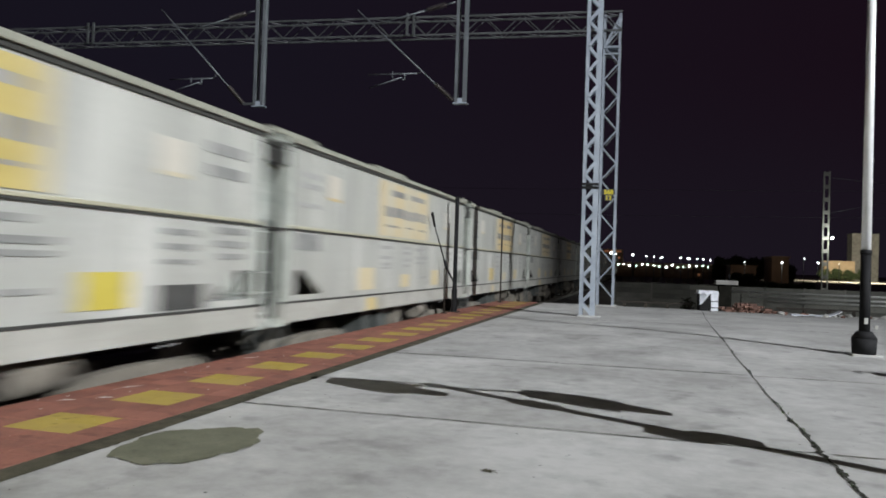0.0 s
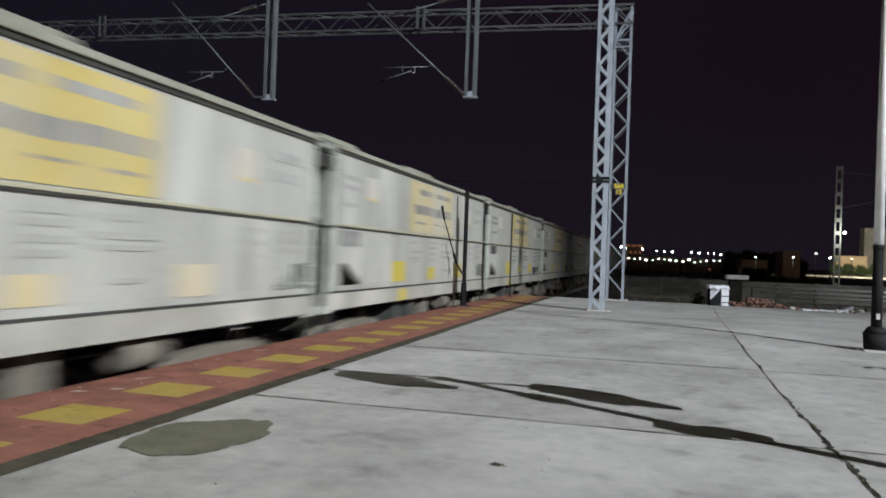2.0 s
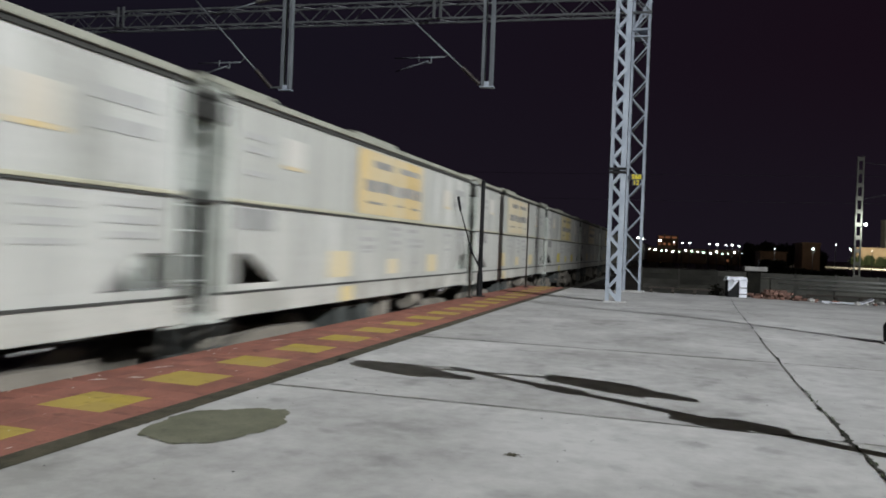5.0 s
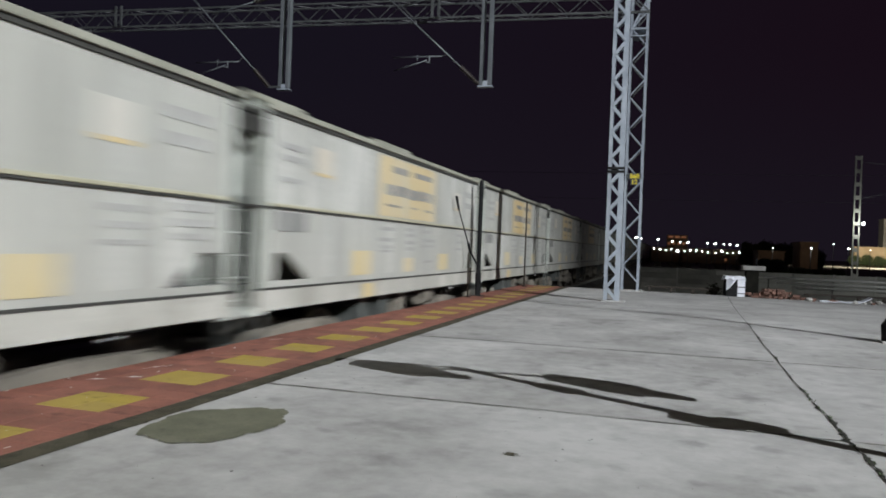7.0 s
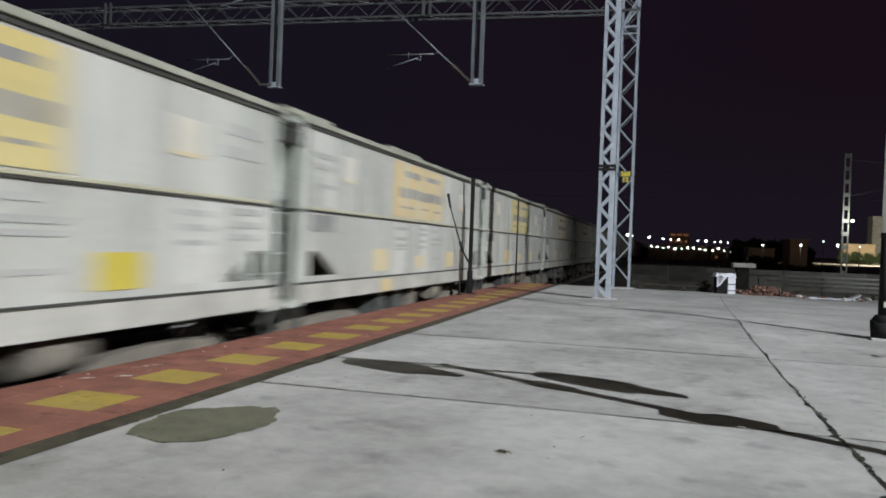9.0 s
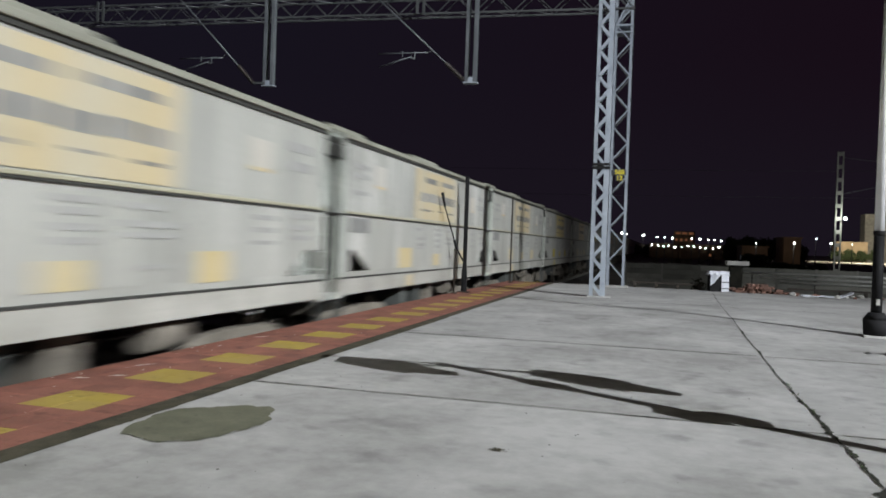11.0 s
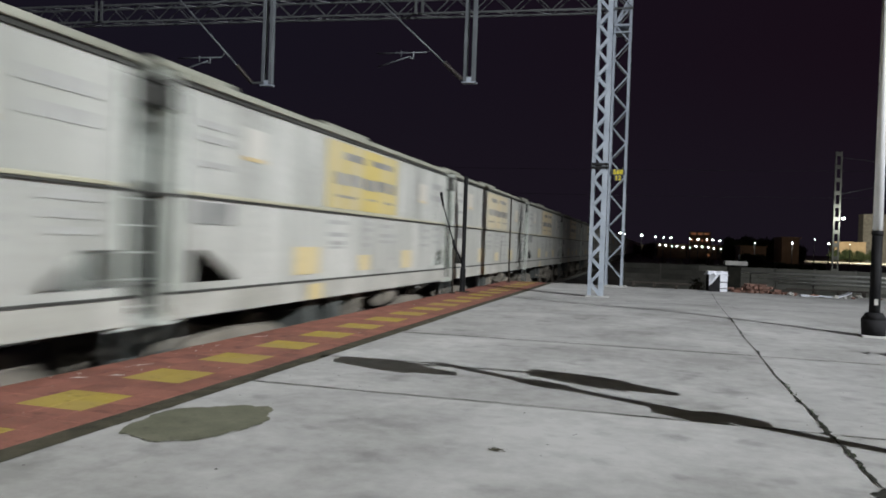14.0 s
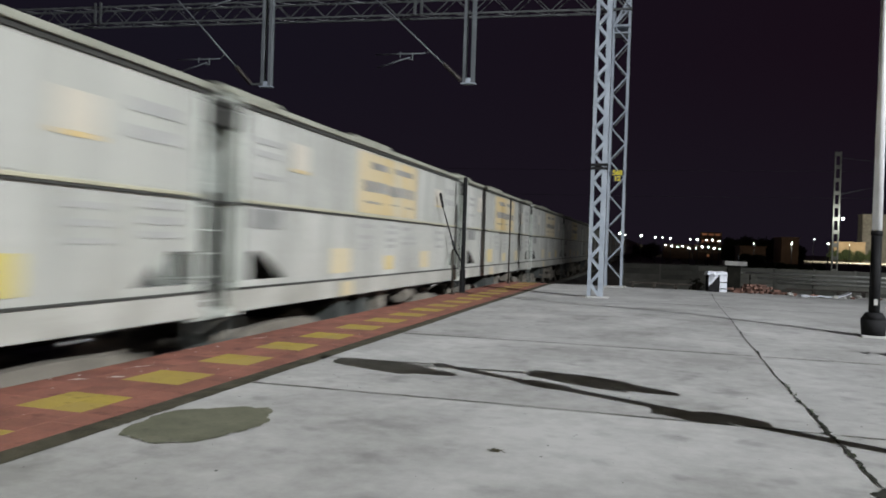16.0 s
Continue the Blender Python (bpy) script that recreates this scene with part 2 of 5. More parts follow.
WALL_GREY = surface("precast_concrete", (0.15, 0.15, 0.132), (0.29, 0.286, 0.255), 0.85, grain=20, patch=0.8, bump=0.3, rand=0.3, spots=0.3)
# pale paint stands in for the lamp glints along the pipes
PIPE_PALE = surface("glint_pale_pipe", (0.78, 0.78, 0.76), (0.86, 0.86, 0.84), 0.3, 0.1, grain=20, patch=2, bump=0.03)
BRICK = surface("clay_brick", (0.120, 0.060, 0.044), (0.225, 0.128, 0.098), 0.9, grain=40, patch=4, bump=0.5, rand=0.35, spots=0.3)
SACK = surface("white_sacking", (0.62, 0.64, 0.70), (0.80, 0.82, 0.88), 0.7, grain=60, patch=5, bump=0.5)
RUBBLE = surface("pale_rubble", (0.320, 0.312, 0.288), (0.496, 0.488, 0.464), 0.9, grain=30, patch=4, bump=0.7, rand=0.25)
TIMBER = surface("dark_timber", (0.015, 0.011, 0.008), (0.037, 0.028, 0.020), 0.8, grain=30, patch=3, bump=0.4)
SIGN_YELLOW = surface("sign_yellow", (0.62, 0.50, 0.02), (0.75, 0.62, 0.04), 0.5, grain=30, patch=5, bump=0.05)
LEAF = surface("dark_foliage", (0.035, 0.05, 0.022), (0.075, 0.10, 0.045), 0.8, grain=8, patch=2, bump=0.3, shine=0.2)
BUSH_LEAF = surface("dry_bush", (0.022, 0.024, 0.016), (0.045, 0.045, 0.032), 0.9, grain=30, patch=4, bump=0.3, shine=0.1)
WEED = surface("weed_green", (0.04, 0.07, 0.02), (0.08, 0.12, 0.035), 0.8, grain=30, patch=8, bump=0.3)
BARK = surface("bark", (0.04, 0.03, 0.02), (0.08, 0.06, 0.045), 0.9, grain=20, patch=3, bump=0.8)
PLASTER = surface("ochre_plaster", (0.36, 0.265, 0.155), (0.48, 0.37, 0.23), 0.85, grain=6, patch=0.4, bump=0.2, spots=0.2)
PLASTER_DIM = surface("brown_plaster", (0.16, 0.095, 0.055), (0.25, 0.155, 0.09), 0.85, grain=6, patch=0.4, bump=0.2, spots=0.3)
ROAD_PALE = surface("pale_road", (0.42, 0.40, 0.34), (0.56, 0.54, 0.47), 0.85, grain=3, patch=0.1, bump=0.1)
GLASS_DARK = surface("dark_window", (0.015, 0.015, 0.018), (0.03, 0.03, 0.035), 0.2, grain=5, patch=1, bump=0.02)
LIGHT_WHITE = glow("lamp_white", (0.93, 1.0, 0.95), 14.0)
LIGHT_GREENISH = glow("lamp_greenish", (0.75, 1.0, 0.82), 7.0)
LIGHT_WARM = glow("lamp_warm", (1.0, 0.74, 0.45), 5.0)
LIGHT_ORANGE = glow("lamp_orange", (1.0, 0.40, 0.18), 0.09)


# ---- mesh helpers ----
def box(bm, lo, hi, bevel=0.0):
    g = bmesh.ops.create_cube(bm, size=1.0)
    c = [(a + b) / 2 for a, b in zip(lo, hi)]
    s = [abs(b - a) for a, b in zip(lo, hi)]
    for v in g["verts"]:
        v.co = Vector((v.co.x * s[0] + c[0], v.co.y * s[1] + c[1], v.co.z * s[2] + c[2]))
    if bevel:
        edges = list({e for v in g["verts"] for e in v.link_edges})
        bmesh.ops.bevel(bm, geom=edges, offset=bevel, segments=2, affect="EDGES", profile=0.6)
    return bm


def bar(bm, a, b, w, h=None, up=(0, 0, 1)):
    """A straight bar of rectangular section from a to b."""
    a, b = Vector(a), Vector(b)
    d = (b - a).normalized()
    side = d.cross(Vector(up))
    if side.length < 1e-4:
        side = d.cross(Vector((0, 1, 0)))
    side.normalize()
    top = side.cross(d)
    h = h or w
    vs = []
    for p in (a, b):
        for i, j in ((-1, -1), (1, -1), (1, 1), (-1, 1)):
            vs.append(bm.verts.new(p + side * i * w / 2 + top * j * h / 2))
    for f in ((0, 1, 2, 3), (7, 6, 5, 4), (0, 4, 5, 1), (1, 5, 6, 2), (2, 6, 7, 3), (3, 7, 4, 0)):
        bm.faces.new([vs[k] for k in f])
    return bm


def rod(bm, a, b, r1, r2=None, seg=10, rings=1):
    """A round rod from a to b, tapered if r2 is given."""
    a, b = Vector(a), Vector(b)
    r2 = r1 if r2 is None else r2
    d = (b - a).normalized()
    s = d.orthogonal().normalized()
    t = d.cross(s)
    loops = []
    for p, r in ((a, r1), (b, r2)):
        loops.append([bm.verts.new(p + (s * math.cos(2 * math.pi * k / seg) + t * math.sin(2 * math.pi * k / seg)) * r) for k in range(seg)])
    for k in range(seg):
        f = bm.faces.new((loops[0][k], loops[0][(k + 1) % seg], loops[1][(k + 1) % seg], loops[1][k]))
        f.smooth = True
    bm.faces.new(loops[0][::-1])
    bm.faces.new(loops[1])
    return bm


def sweep(bm, pts, r, seg=8):
    """One tube through the points, rounded between them."""
    fine = []
    for k in range(len(pts) - 1):
        p0, p1, p2, p3 = pts[max(k - 1, 0)], pts[k], pts[k + 1], pts[min(k + 2, len(pts) - 1)]
        for i in range(6):
            f = i / 6
            fine.append(0.5 * ((2 * p1) + (p2 - p0) * f + (2 * p0 - 5 * p1 + 4 * p2 - p3) * f * f + (3 * p1 - p0 - 3 * p2 + p3) * f ** 3))
    fine.append(pts[-1])
    loops = []
    for k, p in enumerate(fine):
        d = (fine[min(k + 1, len(fine) - 1)] - fine[max(k - 1, 0)]).normalized()
        side = d.cross(Vector((0, 0, 1)))
        side = side.normalized() if side.length > 1e-3 else Vector((1, 0, 0))
        up = side.cross(d)
        loops.append([bm.verts.new(p + (side * math.cos(2 * math.pi * i / seg) + up * math.sin(2 * math.pi * i / seg)) * r) for i in range(seg)])
    for a, b in zip(loops, loops[1:]):
        for i in range(seg):
            bm.faces.new((a[i], a[(i + 1) % seg], b[(i + 1) % seg], b[i])).smooth = True
    bm.faces.new(loops[0])
    bm.faces.new(loops[-1])
    return bm


def prism(bm, pts, x0, x1):
    """A polygon in (y, z) extruded from x0 to x1."""
    a = [bm.verts.new((x0, y, z)) for y, z in pts]
    b = [bm.verts.new((x1, y, z)) for y, z in pts]
    n = len(pts)
    for k in range(n):
        bm.faces.new((a[k], a[(k + 1) % n], b[(k + 1) % n], b[k]))
    bm.faces.new(a[::-1])
    bm.faces.new(b)
    return bm


def mesh_of(name, bm, material):
    bmesh.ops.recalc_face_normals(bm, faces=bm.faces[:])
    me = bpy.data.meshes.new(name)
    bm.to_mesh(me)
    bm.free()
    me.materials.append(material)
    return me


def part(name, bm, material, parent=None, label="", at=None):
    ob = new(name, mesh_of(name, bm, material))
    if parent is not None:
        ob.parent = parent
    if at is not None:
        ob.matrix_basis = at
    if label:
        tagged(ob, label)
    return ob


def thing(name, label, category, group="", kind="", at=None):
    ob = new(name)
    ob.empty_display_size = 0.2
    if at is not None:
        ob.matrix_basis = at
    return tagged(ob, label, category, group, kind)


def B():
    return bmesh.new()


def jitter(seed):
    return random.Random(seed)

# ---- the setting ----
RAIL_Z = -0.84
TRACK_X = -7.1
EDGE_X = -5.46
PLAT_END = 28.9


def ground():
    bm = B()
    bmesh.ops.create_grid(bm, x_segments=2, y_segments=2, size=2500)
    return tagged(part("ground", bm, EARTH, at=pose(0, 0, -1.1)), "dark bare earth of the railway yard at night", "ground", kind="structure")


def ballast_bed(x, name):
    bm = B()
    prism(bm, [(-1.9, 0.0), (-1.45, 0.17), (1.45, 0.17), (1.9, 0.0)], -150, 700)
    ob = part(name, bm, BALLAST, at=pose(x, 0, -1.1, 0, 0, 90) @ Matrix.Diagonal((1, -1, 1, 1)))
    return tagged(ob, "grey crushed stone ballast under the track", "ballast", kind="structure")


def rails(x):
    for side in (-1, 1):
        bm = B()
        prof = [(-0.07, 0), (0.07, 0), (0.07, 0.012), (0.012, 0.03), (0.012, 0.115), (0.036, 0.125), (0.036, 0.15), (0.028, 0.156), (-0.028, 0.156), (-0.036, 0.15), (-0.036, 0.125), (-0.012, 0.115), (-0.012, 0.03), (-0.07, 0.012)]
        for p in (0,):
            a = [bm.verts.new((u, -150, w)) for u, w in prof]
            b = [bm.verts.new((u, 700, w)) for u, w in prof]
            for k in range(len(prof)):
                bm.faces.new((a[k], a[(k + 1) % len(prof)], b[(k + 1) % len(prof)], b[k]))
        tagged(part("rail", bm, RAIL_STEEL, at=pose(x + side * 0.873, 0, RAIL_Z - 0.156)), "worn steel running rail on concrete sleepers", "rail", "running rails", "structure")


def sleepers(x):
    bm = B()
    for k in range(120):
        y = 2 + k * 0.65
        prism(bm, [(y - 0.12, -0.99), (y + 0.12, -0.99), (y + 0.09, -0.91), (y - 0.09, -0.91)], x - 1.37, x + 1.37)
    tagged(part("sleepers", bm, WALL_GREY), "row of concrete sleepers in ballast", "sleepers", kind="stuff")


def swell(x, y):
    """The platform's gentle crown and unevenness, in metres above its level."""
    crown = 0.088 * math.exp(-(((x - 0.9) / 3.2) ** 2) - ((y - 17.2) / 4.0) ** 2)
    fade = min(1.0, max(0.0, (x + 3.9) / 1.5))
    return crown + fade * 0.005 * noise.noise(Vector((x * 0.45, y * 0.4, 3.3)))


def slab_mesh(x0, x1, y0, y1, drop):
    """A slab with an uneven top and plain sides."""
    n = 22
    verts, faces = [], []
    for j in range(n + 1):
        for i in range(n + 1):
            x, y = x0 + (x1 - x0) * i / n, y0 + (y1 - y0) * j / n
            verts.append((x, y, drop + swell(x, y)))
    for j in range(n):
        for i in range(n):
            a = j * (n + 1) + i
            faces.append((a, a + 1, a + n + 2, a + n + 1))
    rim = list(range(n)) + [k * (n + 1) + n for k in range(n)] + [n * (n + 1) + n - k for k in range(n)] + [(n - k) * (n + 1) for k in range(n)]
    low = len(verts)
    verts += [(verts[k][0], verts[k][1], -0.12) for k in rim]
    m = len(rim)
    for k in range(m):
        faces.append((rim[k], low + k, low + (k + 1) % m, rim[(k + 1) % m]))
    me = bpy.data.meshes.new("slab")
    me.from_pydata(verts, [], faces)
    me.materials.append(CONCRETE)
    return me


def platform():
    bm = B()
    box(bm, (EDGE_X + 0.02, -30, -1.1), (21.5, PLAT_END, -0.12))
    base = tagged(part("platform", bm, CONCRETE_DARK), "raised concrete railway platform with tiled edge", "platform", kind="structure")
    # cast slabs with open joints
    xs = [(-3.70, 1.40), (1.415, 6.5), (6.515, 11.5), (11.515, 16.5), (16.515, 21.5)]
    joint = 6.57 - 4.48 * 8
    ys = []
    while joint < PLAT_END:
        ys.append((joint + 0.008, min(joint + 4.472, PLAT_END)))
        joint += 4.48
    for col, (x0, x1) in enumerate(xs):
        for y0, y1 in ys:
            if y1 - y0 < 0.2:
                continue
            bend = 1.38 + max(0.0, (y0 + y1) / 2 - 8) * 0.012
            x0, x1 = (xs[0][0], bend) if col == 0 else ((bend, xs[1][1]) if col == 1 else (x0, x1))
            r = jitter(int(x0 * 100 + y0 * 7))
            new("slab", slab_mesh(x0, x1, y0, y1, r.uniform(-0.0015, 0.0))).parent = base
    # dark mortar strip beside the tiles
    bm = B()
    r = jitter(5)
    n = 900
    rows = []
    for k in range(n + 1):
        y = -20 + (PLAT_END + 20) * k / n
        w = 0.035 * noise.noise(Vector((0, y * 1.3, 3))) + 0.02 * noise.noise(Vector((0, y * 5, 9))) + 0.022 * noise.noise(Vector((0, y * 16, 5)))
        rows.append((bm.verts.new((-3.93, y, 0.001)), bm.verts.new((-3.69 + w, y, 0.005))))
    for k in range(n):
        bm.faces.new((rows[k][0], rows[k][1], rows[k + 1][1], rows[k + 1][0]))
    part("mortar_strip", bm, CONCRETE_DARK, base, "dark rough mortar strip between tiles and slabs")
    return base


def tile_strip(base):
    """Square tiles: five rows, red with yellow blocks of two by two."""
    size = 0.311
    bm = B()
    box(bm, (-size / 2 + 0.002, -size / 2 + 0.002, -0.03), (size / 2 - 0.002, size / 2 - 0.002, 0.0), 0.0)
    top = [e for e in bm.edges if all(v.co.z > -0.001 for v in e.verts)]
    bmesh.ops.bevel(bm, geom=top, offset=0.001, segments=1, affect="EDGES")
    red_mesh = mesh_of("tile", bm, RED_TILE)
    yel_mesh = red_mesh.copy()
    yel_mesh.materials.clear()
    yel_mesh.materials.append(YELLOW_TILE)
    rest = {True: B(), False: B()}
    for k in range(-84, 90):
        y = 5.22 - size + size * k + size / 2
        if y > PLAT_END - 0.16:
            break
        for i in range(5):
            x = EDGE_X + 0.155 + i * size
            is_yellow = i in (2, 3) and (k % 4) in (0, 1)
            r = jitter(k * 11 + i)
            z = 0.004 + r.uniform(-0.0008, 0.0008)
            if 0 <= k < 58:
                ob = new("tile", yel_mesh if is_yellow else red_mesh)
                ob.parent = base
                ob.matrix_basis = pose(x, y, z, r.uniform(-0.1, 0.1), r.uniform(-0.1, 0.1), r.uniform(-0.25, 0.25))
            else:
                h = size / 2 - 0.004
                box(rest[is_yellow], (x - h, y - h, -0.03), (x + h, y + h, z))
    for flag, m, nm in ((True, YELLOW_TILE, "far_yellow_tiles"), (False, RED_TILE, "far_red_tiles")):
        ob = part(nm, rest[flag], m, base)
        tagged(ob, kind="stuff")


def ribbon(name, pts, material, label, category, z=0.006, rough=0.25, seed=1, step=0.05, kind="", across=False):
    """A flat stain along a line of (x, y, width), with an uneven outline."""
    bm = B()
    rows = []
    for k in range(len(pts) - 1):
        (x0, y0, w0), (x1, y1, w1) = pts[k], pts[k + 1]
        n = max(2, int(math.hypot(x1 - x0, y1 - y0) / step))
        d = Vector((x1 - x0, y1 - y0, 0)).normalized()
        for i in range(n + (k == len(pts) - 2)):
            f = i / n
            x, y, w = x0 + (x1 - x0) * f, y0 + (y1 - y0) * f, w0 + (w1 - w0) * f
            a = w / 2 * max(0.15, 1 + rough * noise.noise(Vector((x * 4, y * 4, seed))) + rough * 0.7 * noise.noise(Vector((x * 23, y * 23, seed))))
            b = w / 2 * max(0.15, 1 + rough * noise.noise(Vector((x * 4, y * 4, seed + 7))) + rough * 0.7 * noise.noise(Vector((x * 23, y * 23, seed + 7))))
            if across:
                rows.append((bm.verts.new((x + a, y, z + swell(x, y))), bm.verts.new((x - b, y, z + swell(x, y)))))
            else:
                rows.append((bm.verts.new((x, y - a, z + swell(x, y))), bm.verts.new((x, y + b, z + swell(x, y)))))
    for p, q in zip(rows, rows[1:]):
        bm.faces.new((p[0], q[0], q[1], p[1]))
    return tagged(part(name, bm, material), label, category, kind=kind)


def stains():
    # round damp patch
    bm = B()
    n = 200
    mid = bm.verts.new((-3.17, 4.98, 0.007 + swell(-3.17, 4.98)))
    ring = []
    for k in range(n):
        a = 2 * math.pi * k / n
        r = 1 + 0.16 * noise.noise(Vector((math.cos(a) * 1.9, math.sin(a) * 1.9, 4.3))) + 0.07 * noise.noise(Vector((math.cos(a) * 7, math.sin(a) * 7, 2))) + 0.022 * noise.noise(Vector((math.cos(a) * 15, math.sin(a) * 15, 6))) + 0.26 * math.exp(-((a - 2.75) / 0.4) ** 2)
        ring.append(bm.verts.new((-3.17 + 0.40 * r * math.cos(a), 4.98 + 0.60 * r * math.sin(a) + 0.12 * math.cos(a), 0.007 + swell(-3.1, 5.0))))
    for k in range(n):
        bm.faces.new((mid, ring[k], ring[(k + 1) % n]))
    # a fainter tail that reaches the mortar strip
    tail = bm.verts.new((-3.44, 4.76, 0.0062))
    rim = []
    for k in range(60):
        a = 2 * math.pi * k / 60
        r = 1 + 0.25 * noise.noise(Vector((math.cos(a) * 1.7, math.sin(a) * 1.7, 8.1))) + 0.05 * noise.noise(Vector((math.cos(a) * 8, math.sin(a) * 8, 3)))
        rim.append(bm.verts.new((-3.44 + 0.20 * r * math.cos(a), 4.76 + 0.28 * r * math.sin(a), 0.0062)))
    for k in range(60):
        bm.faces.new((tail, rim[k], rim[(k + 1) % 60]))
    tagged(part("damp_patch", bm, WET), "dark damp oval patch on pale concrete", "stain")
    r = jitter(14)
    bm = B()
    for k in range(60):
        x, y = r.gauss(-0.99, 0.022), r.gauss(5.08, 0.018)
        w, a0 = r.uniform(0.004, 0.014), r.uniform(0, 6.28)
        bm.faces.new([bm.verts.new((x + w * r.uniform(0.6, 1.3) * math.cos(a0 + i * 1.047), y + w * r.uniform(0.6, 1.3) * math.sin(a0 + i * 1.047), 0.0055 + k * 0.00003 + swell(x, y))) for i in range(6)])
    tagged(part("oil_spot", bm, CONCRETE_DARK), "small speckled brown oil spot on pale concrete", "stain", kind="stuff")
    # joints between slabs, broken open
    def joint_x(y):
        return 1.37 + max(0.0, y - 8) * 0.012 + max(0.0, y - 18) * 0.028 + 0.018 * noise.noise(Vector((0.3, y * 1.1, 7))) + 0.014 * noise.noise(Vector((5.1, y * 5, 2))) + 0.010 * noise.noise(Vector((1.1, y * 17, 2)))

    line = []
    for k in range(-160, 420):
        y = 3.2 + (25.6 * (k / 419) ** 1.5 if k > 0 else k * 0.12)
        crumble = max(0.0, noise.noise(Vector((2.2, y * 1.7, 4))) - 0.12) * (0.15 if y < 9 else 0.05)
        chips = max(0.0, noise.noise(Vector((7.7, y * 13, 1)))) * (0.05 if y < 9 else 0.02)
        line.append((joint_x(y), y, (0.026 if y < 7 else 0.009) + crumble * (1.7 if y < 7 else 1.0) + chips * (1.7 if y < 9 else 1.0)))
    ribbon("open_joint", line, JOINT_DIRT, "crumbled dark joint between platform slabs", "joint", rough=1.3, seed=11, z=0.006, across=True, step=0.02)
    for i, (y, w) in enumerate(((6.57, 0.026), (11.05, 0.04), (20.01, 0.04))):
        ribbon("open_joint", [(-3.68, y + 0.01, w), (-1.0, y + 0.02, w * 0.6), (1.36, y - 0.02, w)], JOINT_DIRT, "thin dark joint between platform slabs", "joint", rough=1.2, seed=50 + i, z=0.005)
        ribbon("open_joint", [(1.44, y - 0.03, w * 0.8), (6.4, y - 0.05, w * 0.5)], CONCRETE_DARK, "thin dark joint between platform slabs", "joint", rough=1.2, seed=60 + i, z=0.005)
    bm = B()
    r = jitter(31)
    for k in range(26):
        y = 3.4 + 5.5 * r.random() ** 1.3
        x = joint_x(y) + r.gauss(0, 0.012)
        for j in range(3):
            h, a = r.uniform(0.008, 0.03), r.uniform(0, 6.28)
            p = Vector((x + r.gauss(0, 0.012), y + r.gauss(0, 0.03), 0.004 + swell(x, y)))
            d = Vector((math.cos(a), math.sin(a), 0))
            bm.faces.new([bm.verts.new(p - d * 0.006), bm.verts.new(p + d * 0.006), bm.verts.new(p + d * 0.008 + Vector((0, 0, h)))])
    tagged(part("weeds", bm, WEED), "tiny weeds growing in the slab joint", "weeds", kind="stuff")
    # grime specks
    bm = B()
    r = jitter(91)
    for k in range(420):
        x, y = r.uniform(-3.6, 6.0), 2.6 + 13 * r.random() ** 1.4
        w = 0.003 + 0.011 * r.random() ** 4
        a0 = r.uniform(0, 6.28)
        bm.faces.new([bm.verts.new((x + w * r.uniform(0.6, 1.3) * math.cos(a0 + i * 1.047), y + w * r.uniform(0.6, 1.3) * math.sin(a0 + i * 1.047), 0.004 + swell(x, y))) for i in range(6)])
    tagged(part("grime_specks", bm, JOINT_DIRT), "small dark grime specks scattered on the concrete", "grime", kind="stuff")
    # flecks of lime along the tiled edge
    bm = B()
    for k in range(130):
        x, y = EDGE_X + 0.05 + 1.45 * r.random() ** 1.6, 2.2 + 20 * r.random() ** 1.5
        w = 0.003 + 0.011 * r.random() ** 3
        a0, turn = r.uniform(0, 6.28), r.uniform(1.0, 4.5)
        bm.faces.new([bm.verts.new((x + w * r.uniform(0.3, 1.3) * math.cos(a0 + i * 1.047), y + turn * w * r.uniform(0.6, 1.3) * math.sin(a0 + i * 1.047), 0.0125)) for i in range(6)])
    tagged(part("lime_flecks", bm, PALE_MARK), "small pale lime flecks scattered on the red tiles", "flecks", kind="stuff")
    # pale splashes on the tiles
    for i, (x, y, l) in enumerate(((-5.15, 6.75, 0.38), (-5.2, 5.95, 0.12), (-4.98, 6.2, 0.10), (-5.25, 9.4, 0.2))):
        ribbon("lime_splash", [(x - 0.02, y - l / 2, 0.01), (x, y, 0.06), (x + 0.1, y + l / 2, 0.02)], PALE_MARK, "pale lime splash on red tiles", "stain", seed=20 + i, rough=1.2, step=0.02, z=0.012)


# ---- lattice steelwork ----
def zigzag(ob, x, y, low, rise, count, width, gap, first=1, material=None):
    """Flat lacing bars climbing from side to side across x, in the plane y; gap is left open where two bars meet."""
    side = first
    for k in range(count):
        z0 = low + k * rise
        bm = B()
        bar(bm, (side * x, y, z0 + gap / 2), (-side * x, y, z0 + rise - gap / 2), width, 0.012, up=(0, 1 if y > 0 else -1, 0))
        part("brace", bm, material or GALV, ob)
        side = -side


